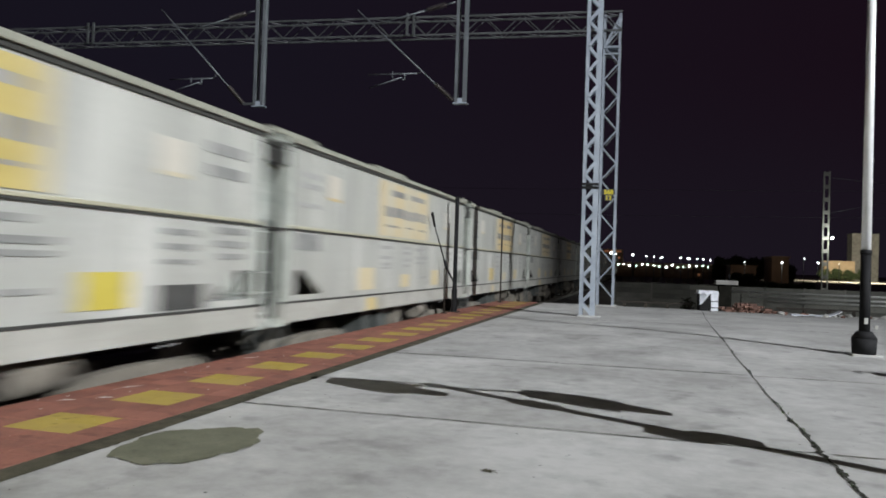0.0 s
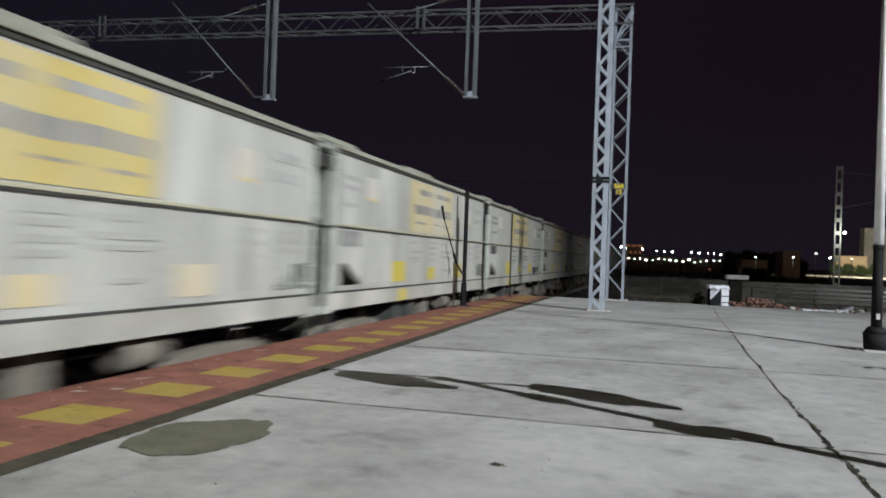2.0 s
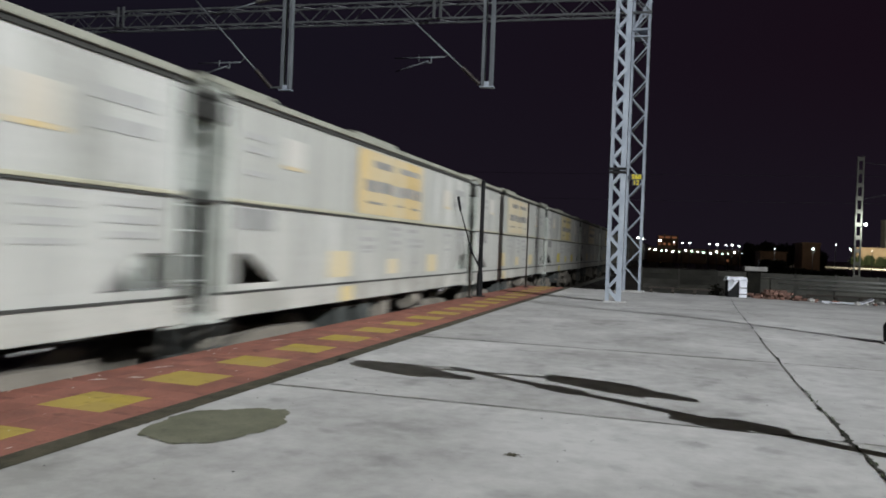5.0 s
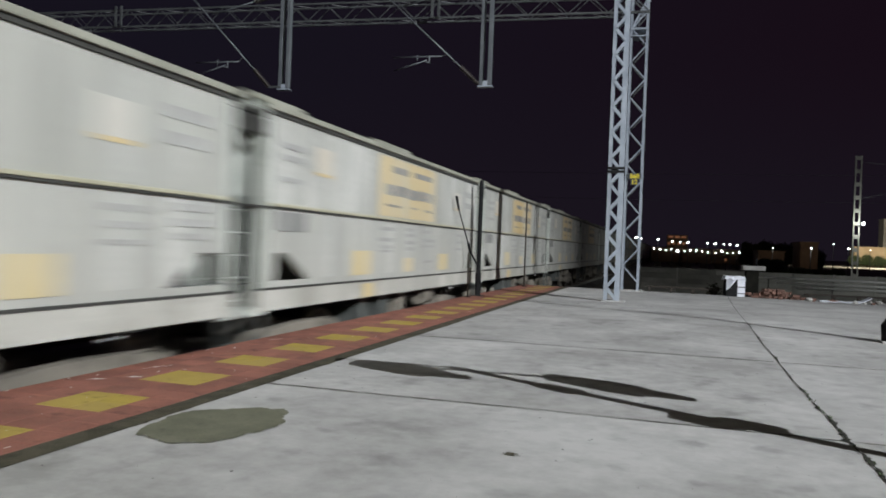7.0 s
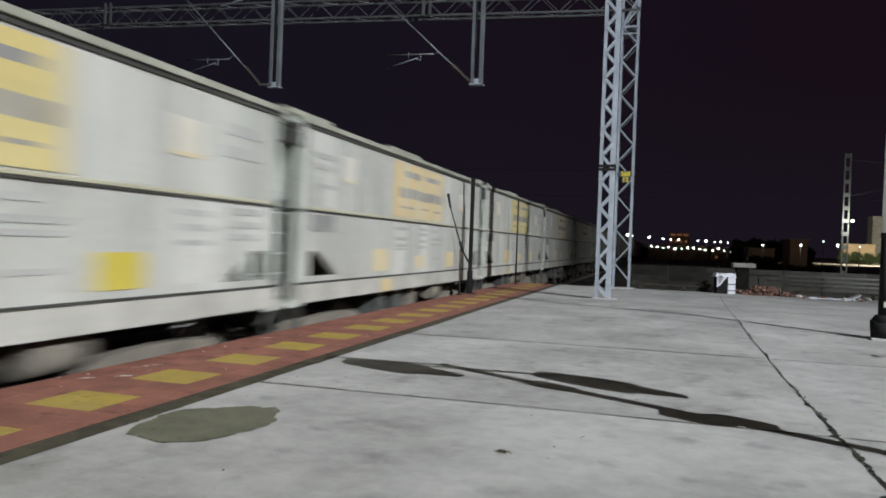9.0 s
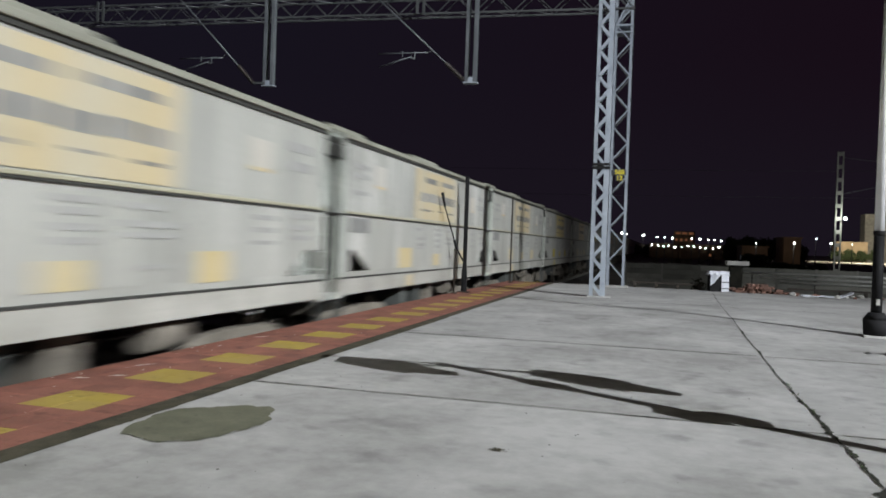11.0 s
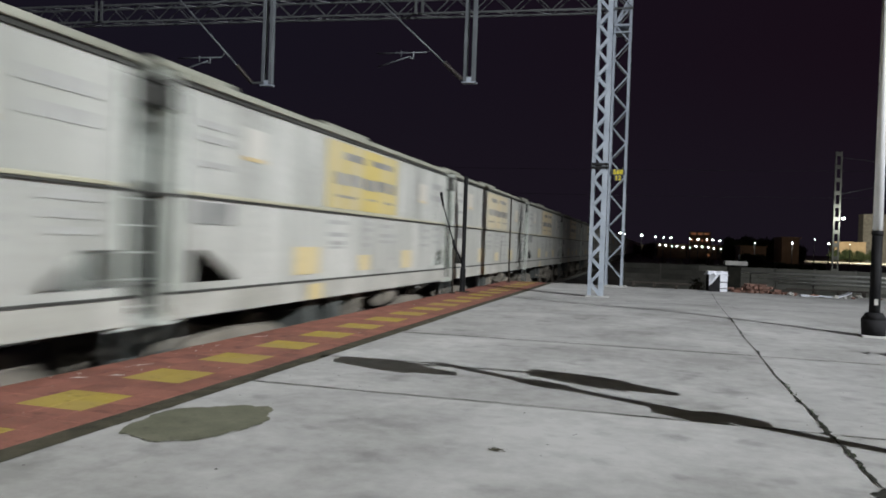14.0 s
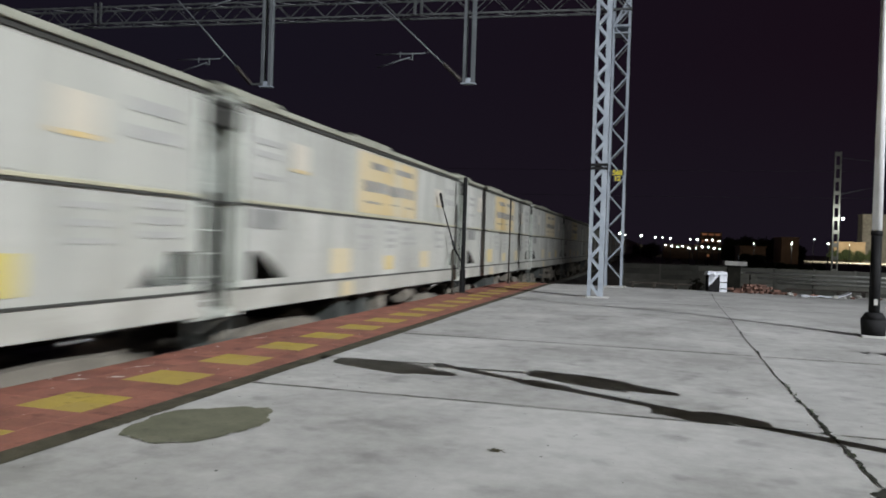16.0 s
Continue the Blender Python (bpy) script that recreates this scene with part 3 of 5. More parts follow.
def channel_mast(x, y, w, d, height, label):
    """Two upright channels, laced together front and back with flat bars."""
    ob = thing("lattice_mast", label, "mast", "portal masts", at=pose(x, y, 0))
    for sx, flange in ((-1, 0.095), (1, 0.135)):
        bm = B()
        out = sx * w / 2
        prof = [(0, -d / 2), (flange, -d / 2), (flange, -d / 2 + 0.012), (0.012, -d / 2 + 0.012), (0.012, d / 2 - 0.012), (flange, d / 2 - 0.012), (flange, d / 2), (0, d / 2)]
        lo = [bm.verts.new((out - sx * u, v, -0.1)) for u, v in prof]
        hi = [bm.verts.new((out - sx * u, v, height)) for u, v in prof]
        n = len(prof)
        for k in range(n):
            bm.faces.new((lo[k], lo[(k + 1) % n], hi[(k + 1) % n], hi[k]))
        bm.faces.new(lo)
        bm.faces.new(hi)
        part("channel", bm, GALV, ob)
    for face in (-1, 1):
        zigzag(ob, w / 2 - 0.085, face * (d / 2 + 0.007), 0.04, 0.36, 29, 0.085, 0.05)
    bm = B()
    box(bm, (-w / 2 - 0.05, -d / 2 - 0.08, -0.02), (w / 2 + 0.16, d / 2 + 0.1, 0.05), 0.015)
    part("footing", bm, CONCRETE, ob, "low concrete footing")
    return ob


def angle_mast(x, y, w, d, height, label):
    """Four upright angles with thin single lacing on each face."""
    ob = thing("lattice_mast", label, "mast", "portal masts", at=pose(x, y, 0))
    for sx in (-1, 1):
        for sy in (-1, 1):
            bm = B()
            cx, cy = sx * w / 2, sy * d / 2
            box(bm, (min(cx, cx - sx * 0.085), min(cy, cy - sy * 0.012), -0.15), (max(cx, cx - sx * 0.085), max(cy, cy - sy * 0.012), height))
            box(bm, (min(cx, cx - sx * 0.012), min(cy - sy * 0.013, cy - sy * 0.085), -0.15), (max(cx, cx - sx * 0.012), max(cy - sy * 0.013, cy - sy * 0.085), height))
            part("leg", bm, GALV, ob)
    for face in (-1, 1):
        # rear lacing takes the dimmed copy, its shade put into the colour
        zigzag(ob, w / 2 - 0.05, face * (d / 2 + 0.007), -0.10 + 0.42, 0.605, 17, 0.042, 0.0, material=GALV if face < 0 else GALV_DIM)
    for sx in (-1, 1):
        for k in range(17):
            z0 = 0.1 + k * 0.605
            sy = 1 if k % 2 else -1
            bm = B()
            bar(bm, (sx * (w / 2 + 0.006), sy * (d / 2 - 0.05), z0), (sx * (w / 2 + 0.006), -sy * (d / 2 - 0.05), z0 + 0.6), 0.042, 0.012, up=(sx, 0, 0))
            part("brace", bm, GALV_DIM, ob)
    bm = B()
    box(bm, (-w / 2 - 0.08, -d / 2 - 0.08, -0.02), (w / 2 + 0.14, d / 2 + 0.1, 0.05), 0.015)
    part("footing", bm, CONCRETE, ob, "low concrete footing")
    return ob


def lattice_beam(a, b, h, d, label, panels):
    """A lattice girder from a to b (lower chord), h high and d deep."""
    a, b = Vector(a), Vector(b)
    along = b - a
    n = Vector((-along.y, along.x, 0)).normalized() * d / 2
    ob = thing("portal_beam", label, "girder", "portal beams", at=Matrix.Translation(a))
    for s in (-1, 1):
        for z in (0, h):
            bm = B()
            bar(bm, n * s + Vector((0, 0, z)), along + n * s + Vector((0, 0, z)), 0.065, 0.065)
            part("chord", bm, GALV_DIM, ob)
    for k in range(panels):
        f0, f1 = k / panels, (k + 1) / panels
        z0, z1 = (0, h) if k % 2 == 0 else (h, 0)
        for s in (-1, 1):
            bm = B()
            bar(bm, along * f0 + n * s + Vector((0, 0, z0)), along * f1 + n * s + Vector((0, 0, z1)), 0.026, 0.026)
            part("brace", bm, GALV_DIM, ob)
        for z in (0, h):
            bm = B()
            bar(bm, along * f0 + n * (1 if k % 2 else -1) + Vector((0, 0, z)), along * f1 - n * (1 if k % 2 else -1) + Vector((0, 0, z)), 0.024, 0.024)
            part("cross_brace", bm, GALV_DIM, ob)
    return ob


def drop_arm(x, y, z0, z1):
    ob = thing("drop_arm", "galvanised double-channel drop post hanging from the portal beam", "post", "drop posts", at=pose(x, y, z0))
    for s in (-1, 1):
        bm = B()
        cx = s * 0.12
        box(bm, (cx - 0.045, -0.09, 0), (cx + 0.045, -0.078, z1 - z0))
        box(bm, (cx - 0.006, -0.077, 0), (cx + 0.006, 0.077, z1 - z0))
        box(bm, (cx - 0.045, 0.078, 0), (cx + 0.045, 0.09, z1 - z0))
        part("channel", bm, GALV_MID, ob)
    bm = B()
    box(bm, (-0.21, -0.11, -0.03), (0.21, 0.11, 0.0), 0.006)
    box(bm, (-0.07, -0.1, 0.0), (0.07, 0.1, 0.14), 0.006)
    part("foot_bracket", bm, GALV, ob)
    return ob


def insulator(bm, a, b, r):
    """A ribbed rod from a to b, turned as one surface."""
    a, b = Vector(a), Vector(b)
    d = (b - a).normalized()
    side = d.orthogonal().normalized()
    up = d.cross(side)
    loops = []
    n = 9
    for k in range(n):
        for f, w in ((0.05, 0.45), (0.35, 0.5), (0.45, 1.0), (0.6, 1.0), (0.75, 0.5)):
            p = a.lerp(b, (k + f) / n)
            loops.append([bm.verts.new(p + (side * math.cos(i * math.pi / 5) + up * math.sin(i * math.pi / 5)) * r * w) for i in range(10)])
    for p, q in zip(loops, loops[1:]):
        for i in range(10):
            bm.faces.new((p[i], p[(i + 1) % 10], q[(i + 1) % 10], q[i])).smooth = True
    bm.faces.new(loops[0])
    bm.faces.new(loops[-1])


def cantilever(x, y, out=0.0, rise=0.0):
    """Tubes that carry the overhead line, on the drop post at x; offsets from the post's foot."""
    ob = thing("cantilever_bracket", "galvanised tube bracket with brown insulators on the drop post", "bracket", "cantilevers", at=pose(x, y, 6.05))
    low, tip, mid = Vector((-0.2 - out, -0.1, 0.06)), Vector((-3.27 - out, -0.1, 2.88 + rise)), Vector((-0.75 - out, -0.1, 0.57 + rise * 0.2))
    bm = B()
    rod(bm, mid, tip, 0.022)
    part("bracket_tube", bm, GALV_MID, ob)
    if out:
        bm = B()
        bar(bm, (-0.1, -0.1, 0.06), (-0.2 - out, -0.1, 0.06), 0.06, 0.06)
        part("side_bracket", bm, GALV_DIM, ob)
    bm = B()
    insulator(bm, low, mid, 0.075)
    part("lower_insulator", bm, PORCELAIN, ob, "brown ribbed insulator")
    stay0, stay1 = Vector((-0.2, -0.1, 2.95)), Vector((-2.6, -0.1, 2.42))
    c0, c1 = stay0.lerp(stay1, 0.12), stay0.lerp(stay1, 0.36)
    bm = B()
    insulator(bm, c0, c1, 0.085)
    part("upper_insulator", bm, PORCELAIN, ob, "brown ribbed insulator")
    bm = B()
    rod(bm, stay0, c0, 0.02)
    rod(bm, c1, stay1, 0.02)
    part("stay_tube", bm, GALV_MID, ob)
    bm = B()
    rod(bm, (-2.85 - out, -0.1, 0.9), (-1.30 - out, -0.1, 0.89), 0.018)
    part("registration_tube", bm, GALV_MID, ob)
    bm = B()
    rod(bm, (-1.30 - out, -0.1, 0.89), mid.lerp(tip, 0.16), 0.012)
    part("tie_wire", bm, GALV_DIM, ob)
    bm = B()
    rod(bm, (-1.70 - out, -0.1, 0.92), (-1.70 - out, -0.1, 0.72), 0.02)
    rod(bm, (-1.70 - out, -0.1, 0.72), (-1.82 - out, -0.1, 0.74), 0.02)
    part("clamp", bm, GALV_MID, ob)
    bm = B()
    rod(bm, (-2.08 - out, -0.1, 0.96), (-2.08 - out, -0.1, 0.78), 0.014)
    part("hanger", bm, GALV_MID, ob)
    bm = B()
    rod(bm, (-1.78 - out, -0.1, 0.79), (-2.8 - out, -0.1, 0.5), 0.017)
    part("steady_arm", bm, GALV_MID, ob)
    return ob


def steelwork():
    near = channel_mast(-1.59, 21.75, 0.43, 0.24, 10.6, "pale galvanised lattice portal mast on the platform")
    bm = B()
    for z in (3.62, 3.72):
        box(bm, (-0.235, -0.145, z - 0.035), (0.235, 0.145, z + 0.035))
    part("clamp_band", bm, POST_BLACK, near, "dark clamp band round the mast")
    far = angle_mast(-1.43, 28.3, 0.63, 0.5, 10.65, "galvanised lattice portal mast with a knee brace")
    sign = thing("mast_number_plate", "dark plate with yellow painted kilometre figures on the mast", "sign", at=pose(-1.40, 28.0, 4.02))
    bm = B()
    box(bm, (-0.23, -0.010, 0.0), (0.23, 0.010, 0.20), 0.004)
    box(bm, (-0.13, -0.0098, -0.21), (0.13, 0.0098, -0.001), 0.004)
    part("plate", bm, CHUTE_GREY, sign)
    for words, z in (("568", 0.025), ("12", -0.185)):
        type_data = bpy.data.curves.new("figures", "FONT")
        type_data.body, type_data.size, type_data.align_x, type_data.extrude, type_data.offset = words, 0.225, "CENTER", 0.002, 0.006
        type_ob = bpy.data.objects.new("figures", type_data)
        me = bpy.data.meshes.new_from_object(type_ob)
        bpy.data.objects.remove(type_ob)
        me.materials.clear()
        me.materials.append(SIGN_YELLOW)
        figures = new("figures", me)
        figures.parent = sign
        figures.matrix_basis = pose(0, -0.0135, z, 90, 0, 0)
        tagged(figures, "yellow painted figures")
    bm = B()
    rod(bm, (-0.2, 0.0, 0.05), (-0.2, 0.06, 0.05), 0.01)
    rod(bm, (0.2, 0.0, 0.05), (0.2, 0.06, 0.05), 0.01)
    part("bolt", bm, GALV, sign)
    lattice_beam((-1.1, 28.3, 9.98), (-30.0, 26.35, 10.0), 0.68, 0.55, "galvanised lattice girder in a dimmed tone spanning the tracks", 40)
    knee = thing("knee_brace", "galvanised knee brace between mast and girder", "brace", at=pose(-1.74, 28.3, 9.35))
    for s in (-0.26, 0.26):
        bm = B()
        bar(bm, (0.02, s, 0.0), (0.62, s, 1.2), 0.07, 0.07)
        part("strut", bm, GALV, knee)
    bm = B()
    box(bm, (0.0, -0.3, 0.0), (0.62, 0.3, 0.07))
    box(bm, (0.0, -0.3, -0.24), (0.62, 0.3, -0.19))
    part("cross_plate", bm, GALV, knee)
    clip = thing("beam_splice", "pair of upright splice plates on the girder", "bracket", "girder splices", at=pose(-8.9, 27.4, 9.95))
    for s in (-0.13, 0.13):
        bm = B()
        box(bm, (s - 0.05, -0.03, 0), (s + 0.05, 0.03, 0.85), 0.006)
        part("plate", bm, GALV_DIM, clip)
    copy_thing(clip, pose(-22.4, 26.4, 9.95))
    lattice_beam((-1.0, 21.75, 10.0), (-30.0, 20.6, 10.0), 0.68, 0.4, "lattice girder overhead that carries the drop posts", 30)
    drop_arm(-5.38, 21.5, 6.05, 10.05)
    drop_arm(-11.75, 21.25, 6.05, 10.05)
    cantilever(-5.38, 21.5)
    cantilever(-11.75, 21.25, 0.27, 0.3)
    for y in (20.6, 26.35):
        m = copy_thing(far, pose(-30.2, y, -0.9))
        m["label"] = "galvanised lattice portal mast beyond the tracks"


# ---- platform posts ----
def lamp_post(x, y, name="lamp_post", label="tall silver lamp post with black lower part and black base"):
    ob = thing(name, label, "lamp post", "platform lamp posts", at=pose(x, y, 0))
    bm = B()
    rod(bm, (0, 0, 0.05), (0, 0, 0.33), 0.185, 0.205, seg=20)
    rod(bm, (0, 0, 0.33), (0, 0, 0.45), 0.205, 0.125, seg=20)
    part("base_sleeve", bm, POST_BLACK, ob)
    bm = B()
    box(bm, (-0.22, -0.2, 0.0), (0.24, 0.2, 0.06), 0.012)
    part("base_plate", bm, CONCRETE, ob, "broken pale concrete pad")
    bm = B()
    rod(bm, (0, 0, 0.44), (0, 0, 1.80), 0.088, 0.082, seg=18)
    part("lower_pole", bm, POST_BLACK, ob)
    bm = B()
    rod(bm, (0, 0, 1.80), (0, 0, 7.6), 0.080, 0.066, seg=18)
    part("upper_pole", bm, POST_WHITE, ob, "silver painted upper pole")
    bm = B()
    rod(bm, (0, 0, 1.77), (0, 0, 1.85), 0.092, seg=18)
    part("collar", bm, POST_BLACK, ob)
    bm = B()
    box(bm, (-0.03, -0.101, 0.58), (0.03, -0.09, 0.68), 0.003)
    part("paper_label", bm, RUBBLE, ob, "small pale label on the pole")
    return ob


def twin_head(parent, start, vec):
    """A flat lens-shaped lamp head from start along vec."""
    bm = B()
    d = Vector(vec)
    side = Vector((0, 1, 0))
    prof = ((0.0, 0.17), (0.035, 0.34), (0.2, 0.43), (0.42, 0.52), (0.66, 0.50), (0.675, 0.36), (0.85, 0.25), (1.0, 0.14))
    loops = []
    for f, w in prof:
        c = Vector(start) + d * f
        loops.append([bm.verts.new(c + side * w / 2 * sx + Vector((0, 0, 0.03 * sz))) for sx, sz in ((-1, -1), (1, -1), (1, 1), (-1, 1))])
    for p, q in zip(loops, loops[1:]):
        for i in range(4):
            bm.faces.new((p[i], p[(i + 1) % 4], q[(i + 1) % 4], q[i]))
    bm.faces.new(loops[0])
    bm.faces.new(loops[-1])
    part("lamp_head", bm, POST_BLACK, parent, "flat dark lamp head")


def twin_lamp_post():
    """Unlit twin-headed post; the flood light throws its shadow over the slabs."""
    ob = lamp_post(9.854, 1.526, label="tall silver lamp post with two unlit flat heads")
    bm = B()
    rod(bm, (-1.05, -0.11, 7.5), (0.75, 0.01, 7.5), 0.03, seg=10)
    part("cross_arm", bm, GALV_MID, ob)
    twin_head(ob, (-1.05, -0.11, 7.5), (1.155, -0.27, 0))
    twin_head(ob, (0.75, 0.01, 7.5), (1.2, -0.46, 0))
    bm = B()
    box(bm, (-0.155, -0.185, 6.04), (0.055, 0.025, 6.26), 0.02)
    part("junction_box", bm, POST_BLACK, ob)
    bm = B()
    box(bm, (-0.065, -0.035, 5.90), (0.145, 0.175, 6.13), 0.06)
    part("control_box", bm, POST_BLACK, ob)
    bm = B()
    rod(bm, (0, 0, 6.84), (0, 0, 6.99), 0.125, seg=14)
    part("arm_collar", bm, POST_BLACK, ob)
    for a, b in (((-0.05, 0.0, 7.58), (-1.02, -0.11, 7.66)), ((-1.02, -0.11, 7.66), (-1.2, -0.13, 7.53))):
        bm = B()
        rod(bm, a, b, 0.022, seg=8)
        part("stay_rod", bm, GALV_MID, ob)
    copy_thing(ob, pose(15.27, 4.70, 0))
    # added post behind the camera, only to carry the fill lamp
    lit = thing("lit_lamp_post", "tall silver lamp post added unseen under the fill lamp", "lamp post", "platform lamp posts", at=pose(-2.4, -8.3, 0))
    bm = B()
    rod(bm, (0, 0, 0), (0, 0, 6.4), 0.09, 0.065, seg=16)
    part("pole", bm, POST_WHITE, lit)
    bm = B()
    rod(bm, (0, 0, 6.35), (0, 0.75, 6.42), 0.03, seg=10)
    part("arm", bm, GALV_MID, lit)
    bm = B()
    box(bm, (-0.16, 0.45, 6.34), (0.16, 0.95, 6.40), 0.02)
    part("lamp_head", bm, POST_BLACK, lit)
    mast = thing("floodlight_mast", "tall steel floodlight mast beside the platform", "light mast", at=pose(FLOOD[0] + 1.2, FLOOD[1] - 0.7, -1.1))
    bm = B()
    rod(bm, (0, 0, 0), (0, 0, 42.0), 0.35, 0.15, seg=16)
    part("pole", bm, GALV, mast)
    bm = B()
    rod(bm, (0, 0, 41.3), (0, 0, 41.5), 0.9, seg=20)
    part("lamp_ring", bm, GALV, mast)


def edge_posts():
    ob = thing("iron_post", "dark rusty iron post at the platform edge", "post", at=pose(-5.22, 20.9, 0))
    bm = B()
    box(bm, (-0.055, -0.025, 0), (0.055, 0.025, 3.27), 0.008)
    box(bm, (-0.02, -0.07, 0), (0.02, -0.026, 3.24), 0.008)
    part("column", bm, POST_BLACK, ob)
    bm = B()
    box(bm, (-0.075, -0.05, 0.03), (0.075, 0.04, 0.66), 0.012)
    part("sleeve", bm, POST_BLACK, ob)
    bm = B()
    box(bm, (-0.16, -0.14, 0.0), (0.16, 0.14, 0.03), 0.006)
    part("foot_plate", bm, TIMBER, ob)
    lever = thing("point_lever", "thin dark leaning lever arm on a short stand", "lever", at=pose(-5.34, 20.28, 0))
    bm = B()
    rod(bm, (-0.06, -1.29, 2.67), (-0.055, -1.04, 2.34), 0.036, 0.03)
    part("grip", bm, POST_BLACK, lever)
    bm = B()
    rod(bm, (-0.055, -1.04, 2.34), (-0.01, -0.10, 1.44), 0.014, 0.02)
    part("shaft", bm, POST_BLACK, lever)
    bm = B()
    rod(bm, (-0.01, -0.10, 1.46), (0.04, -0.05, 1.22), 0.04, 0.035)
    rod(bm, (0.04, -0.05, 1.24), (0.14, 0.33, 0.90), 0.026)
    part("crank", bm, POST_BLACK, lever)
    bm = B()
    rod(bm, (0.0, -0.03, 0.0), (-0.02, -0.03, 1.24), 0.02)
    box(bm, (-0.08, -0.09, 0.0), (0.08, 0.05, 0.03), 0.006)
    part("stand", bm, TIMBER, lever)
    p2 = thing("thin_post", "thin dark upright pipe at the platform edge", "post", at=pose(-5.16, 27.6, 0))
    bm = B()
    rod(bm, (0, 0, 0), (0, 0, 3.1), 0.028)
    part("pipe", bm, TIMBER, p2)
    bm = B()
    rod(bm, (0, 0, 0), (0, 0, 0.03), 0.1)
    part("foot_plate", bm, TIMBER, p2)
    m = thing("marker_post", "short pale marker post beside the track", "post", at=pose(-3.62, 45, -1.1))
    bm = B()
    box(bm, (-0.06, -0.06, 0), (0.06, 0.06, 1.6), 0.02)
    part("post", bm, POST_WHITE, m)


# ---- the platform's end: boundary wall, junk ----
def boundary_wall():
    y, x0, x1 = 45.0, -1.7, 40.0
    ob = thing("boundary_wall", "low grey wall of stacked precast concrete planks", "wall", at=pose(x0, y, -1.1), kind="structure")
    n = int((x1 - x0) / 2.0)
    plank = B()
    box(plank, (0.06, -0.03, 0.0), (1.94, 0.03, 0.272), 0.012)
    pm = mesh_of("plank", plank, WALL_GREY)
    post = B()
    box(post, (-0.05, -0.028, 0.0), (0.05, 0.10, 1.72), 0.012)
    qm = mesh_of("post", post, WALL_GREY)
    for k in range(n):
        p = new("post", qm)
        p.parent = ob
        p.matrix_basis = pose(k * 2.0, 0, 0)
        for j in range(6):
            q = new("plank", pm)
            q.parent = ob
            r = jitter(k * 7 + j)
            q.matrix_basis = pose(k * 2.0, r.uniform(-0.012, 0.012), j * 0.282, r.uniform(-4.0, 4.0), r.uniform(-0.15, 0.15), 0)
    stand = thing("pipe_rack", "low three-level rack for steel pipes before the wall", "rack", at=pose(4.6, 41.1, -1.1))
    for k in range(4):
        bm = B()
        box(bm, (k * 2.9, -0.02, 0), (k * 2.9 + 0.05, 0.02, 1.5), 0.008)
        for z in (1.0, 1.2, 1.42):
            box(bm, (k * 2.9, -0.3, z), (k * 2.9 + 0.05, -0.021, z + 0.03))
        part("trestle", bm, TIMBER, stand)
    for k, z in enumerate((1.03, 1.23, 1.45)):
        for j in range(2):
            bm = B()
            rod(bm, (5.9 - 0.9 * k + 0.5 * j, 41.1 - 0.11 - 0.13 * j, z + 0.05 - 1.1), (14.4 + 0.2 * k, 41.1 - 0.11 - 0.13 * j, z + 0.05 - 1.1), 0.05, seg=12)
            tagged(part("steel_pipe", bm, PIPE_PALE), "long steel pipe lying on a rack, painted pale for its glint", "pipe", "pipes on the rack")


def end_rail():
    """Low rail on stubs along the platform's end."""
    for x0, x1 in ((-0.9, 1.65), (4.4, 7.0)):
        ob = thing("low_rail", "low dark steel rail on stubs at the platform end", "railing", "low end rails", at=pose(x0, 28.75, 0))
        bm = B()
        box(bm, (0, -0.03, 0.16), (x1 - x0, 0.03, 0.22), 0.01)
        part("top_rail", bm, TIMBER, ob)
        for k in range(4):
            bm = B()
            x = 0.1 + k * (x1 - x0 - 0.3) / 3
            box(bm, (x, -0.05, 0), (x + 0.1, 0.05, 0.16), 0.01)
            part("stub", bm, TIMBER, ob)


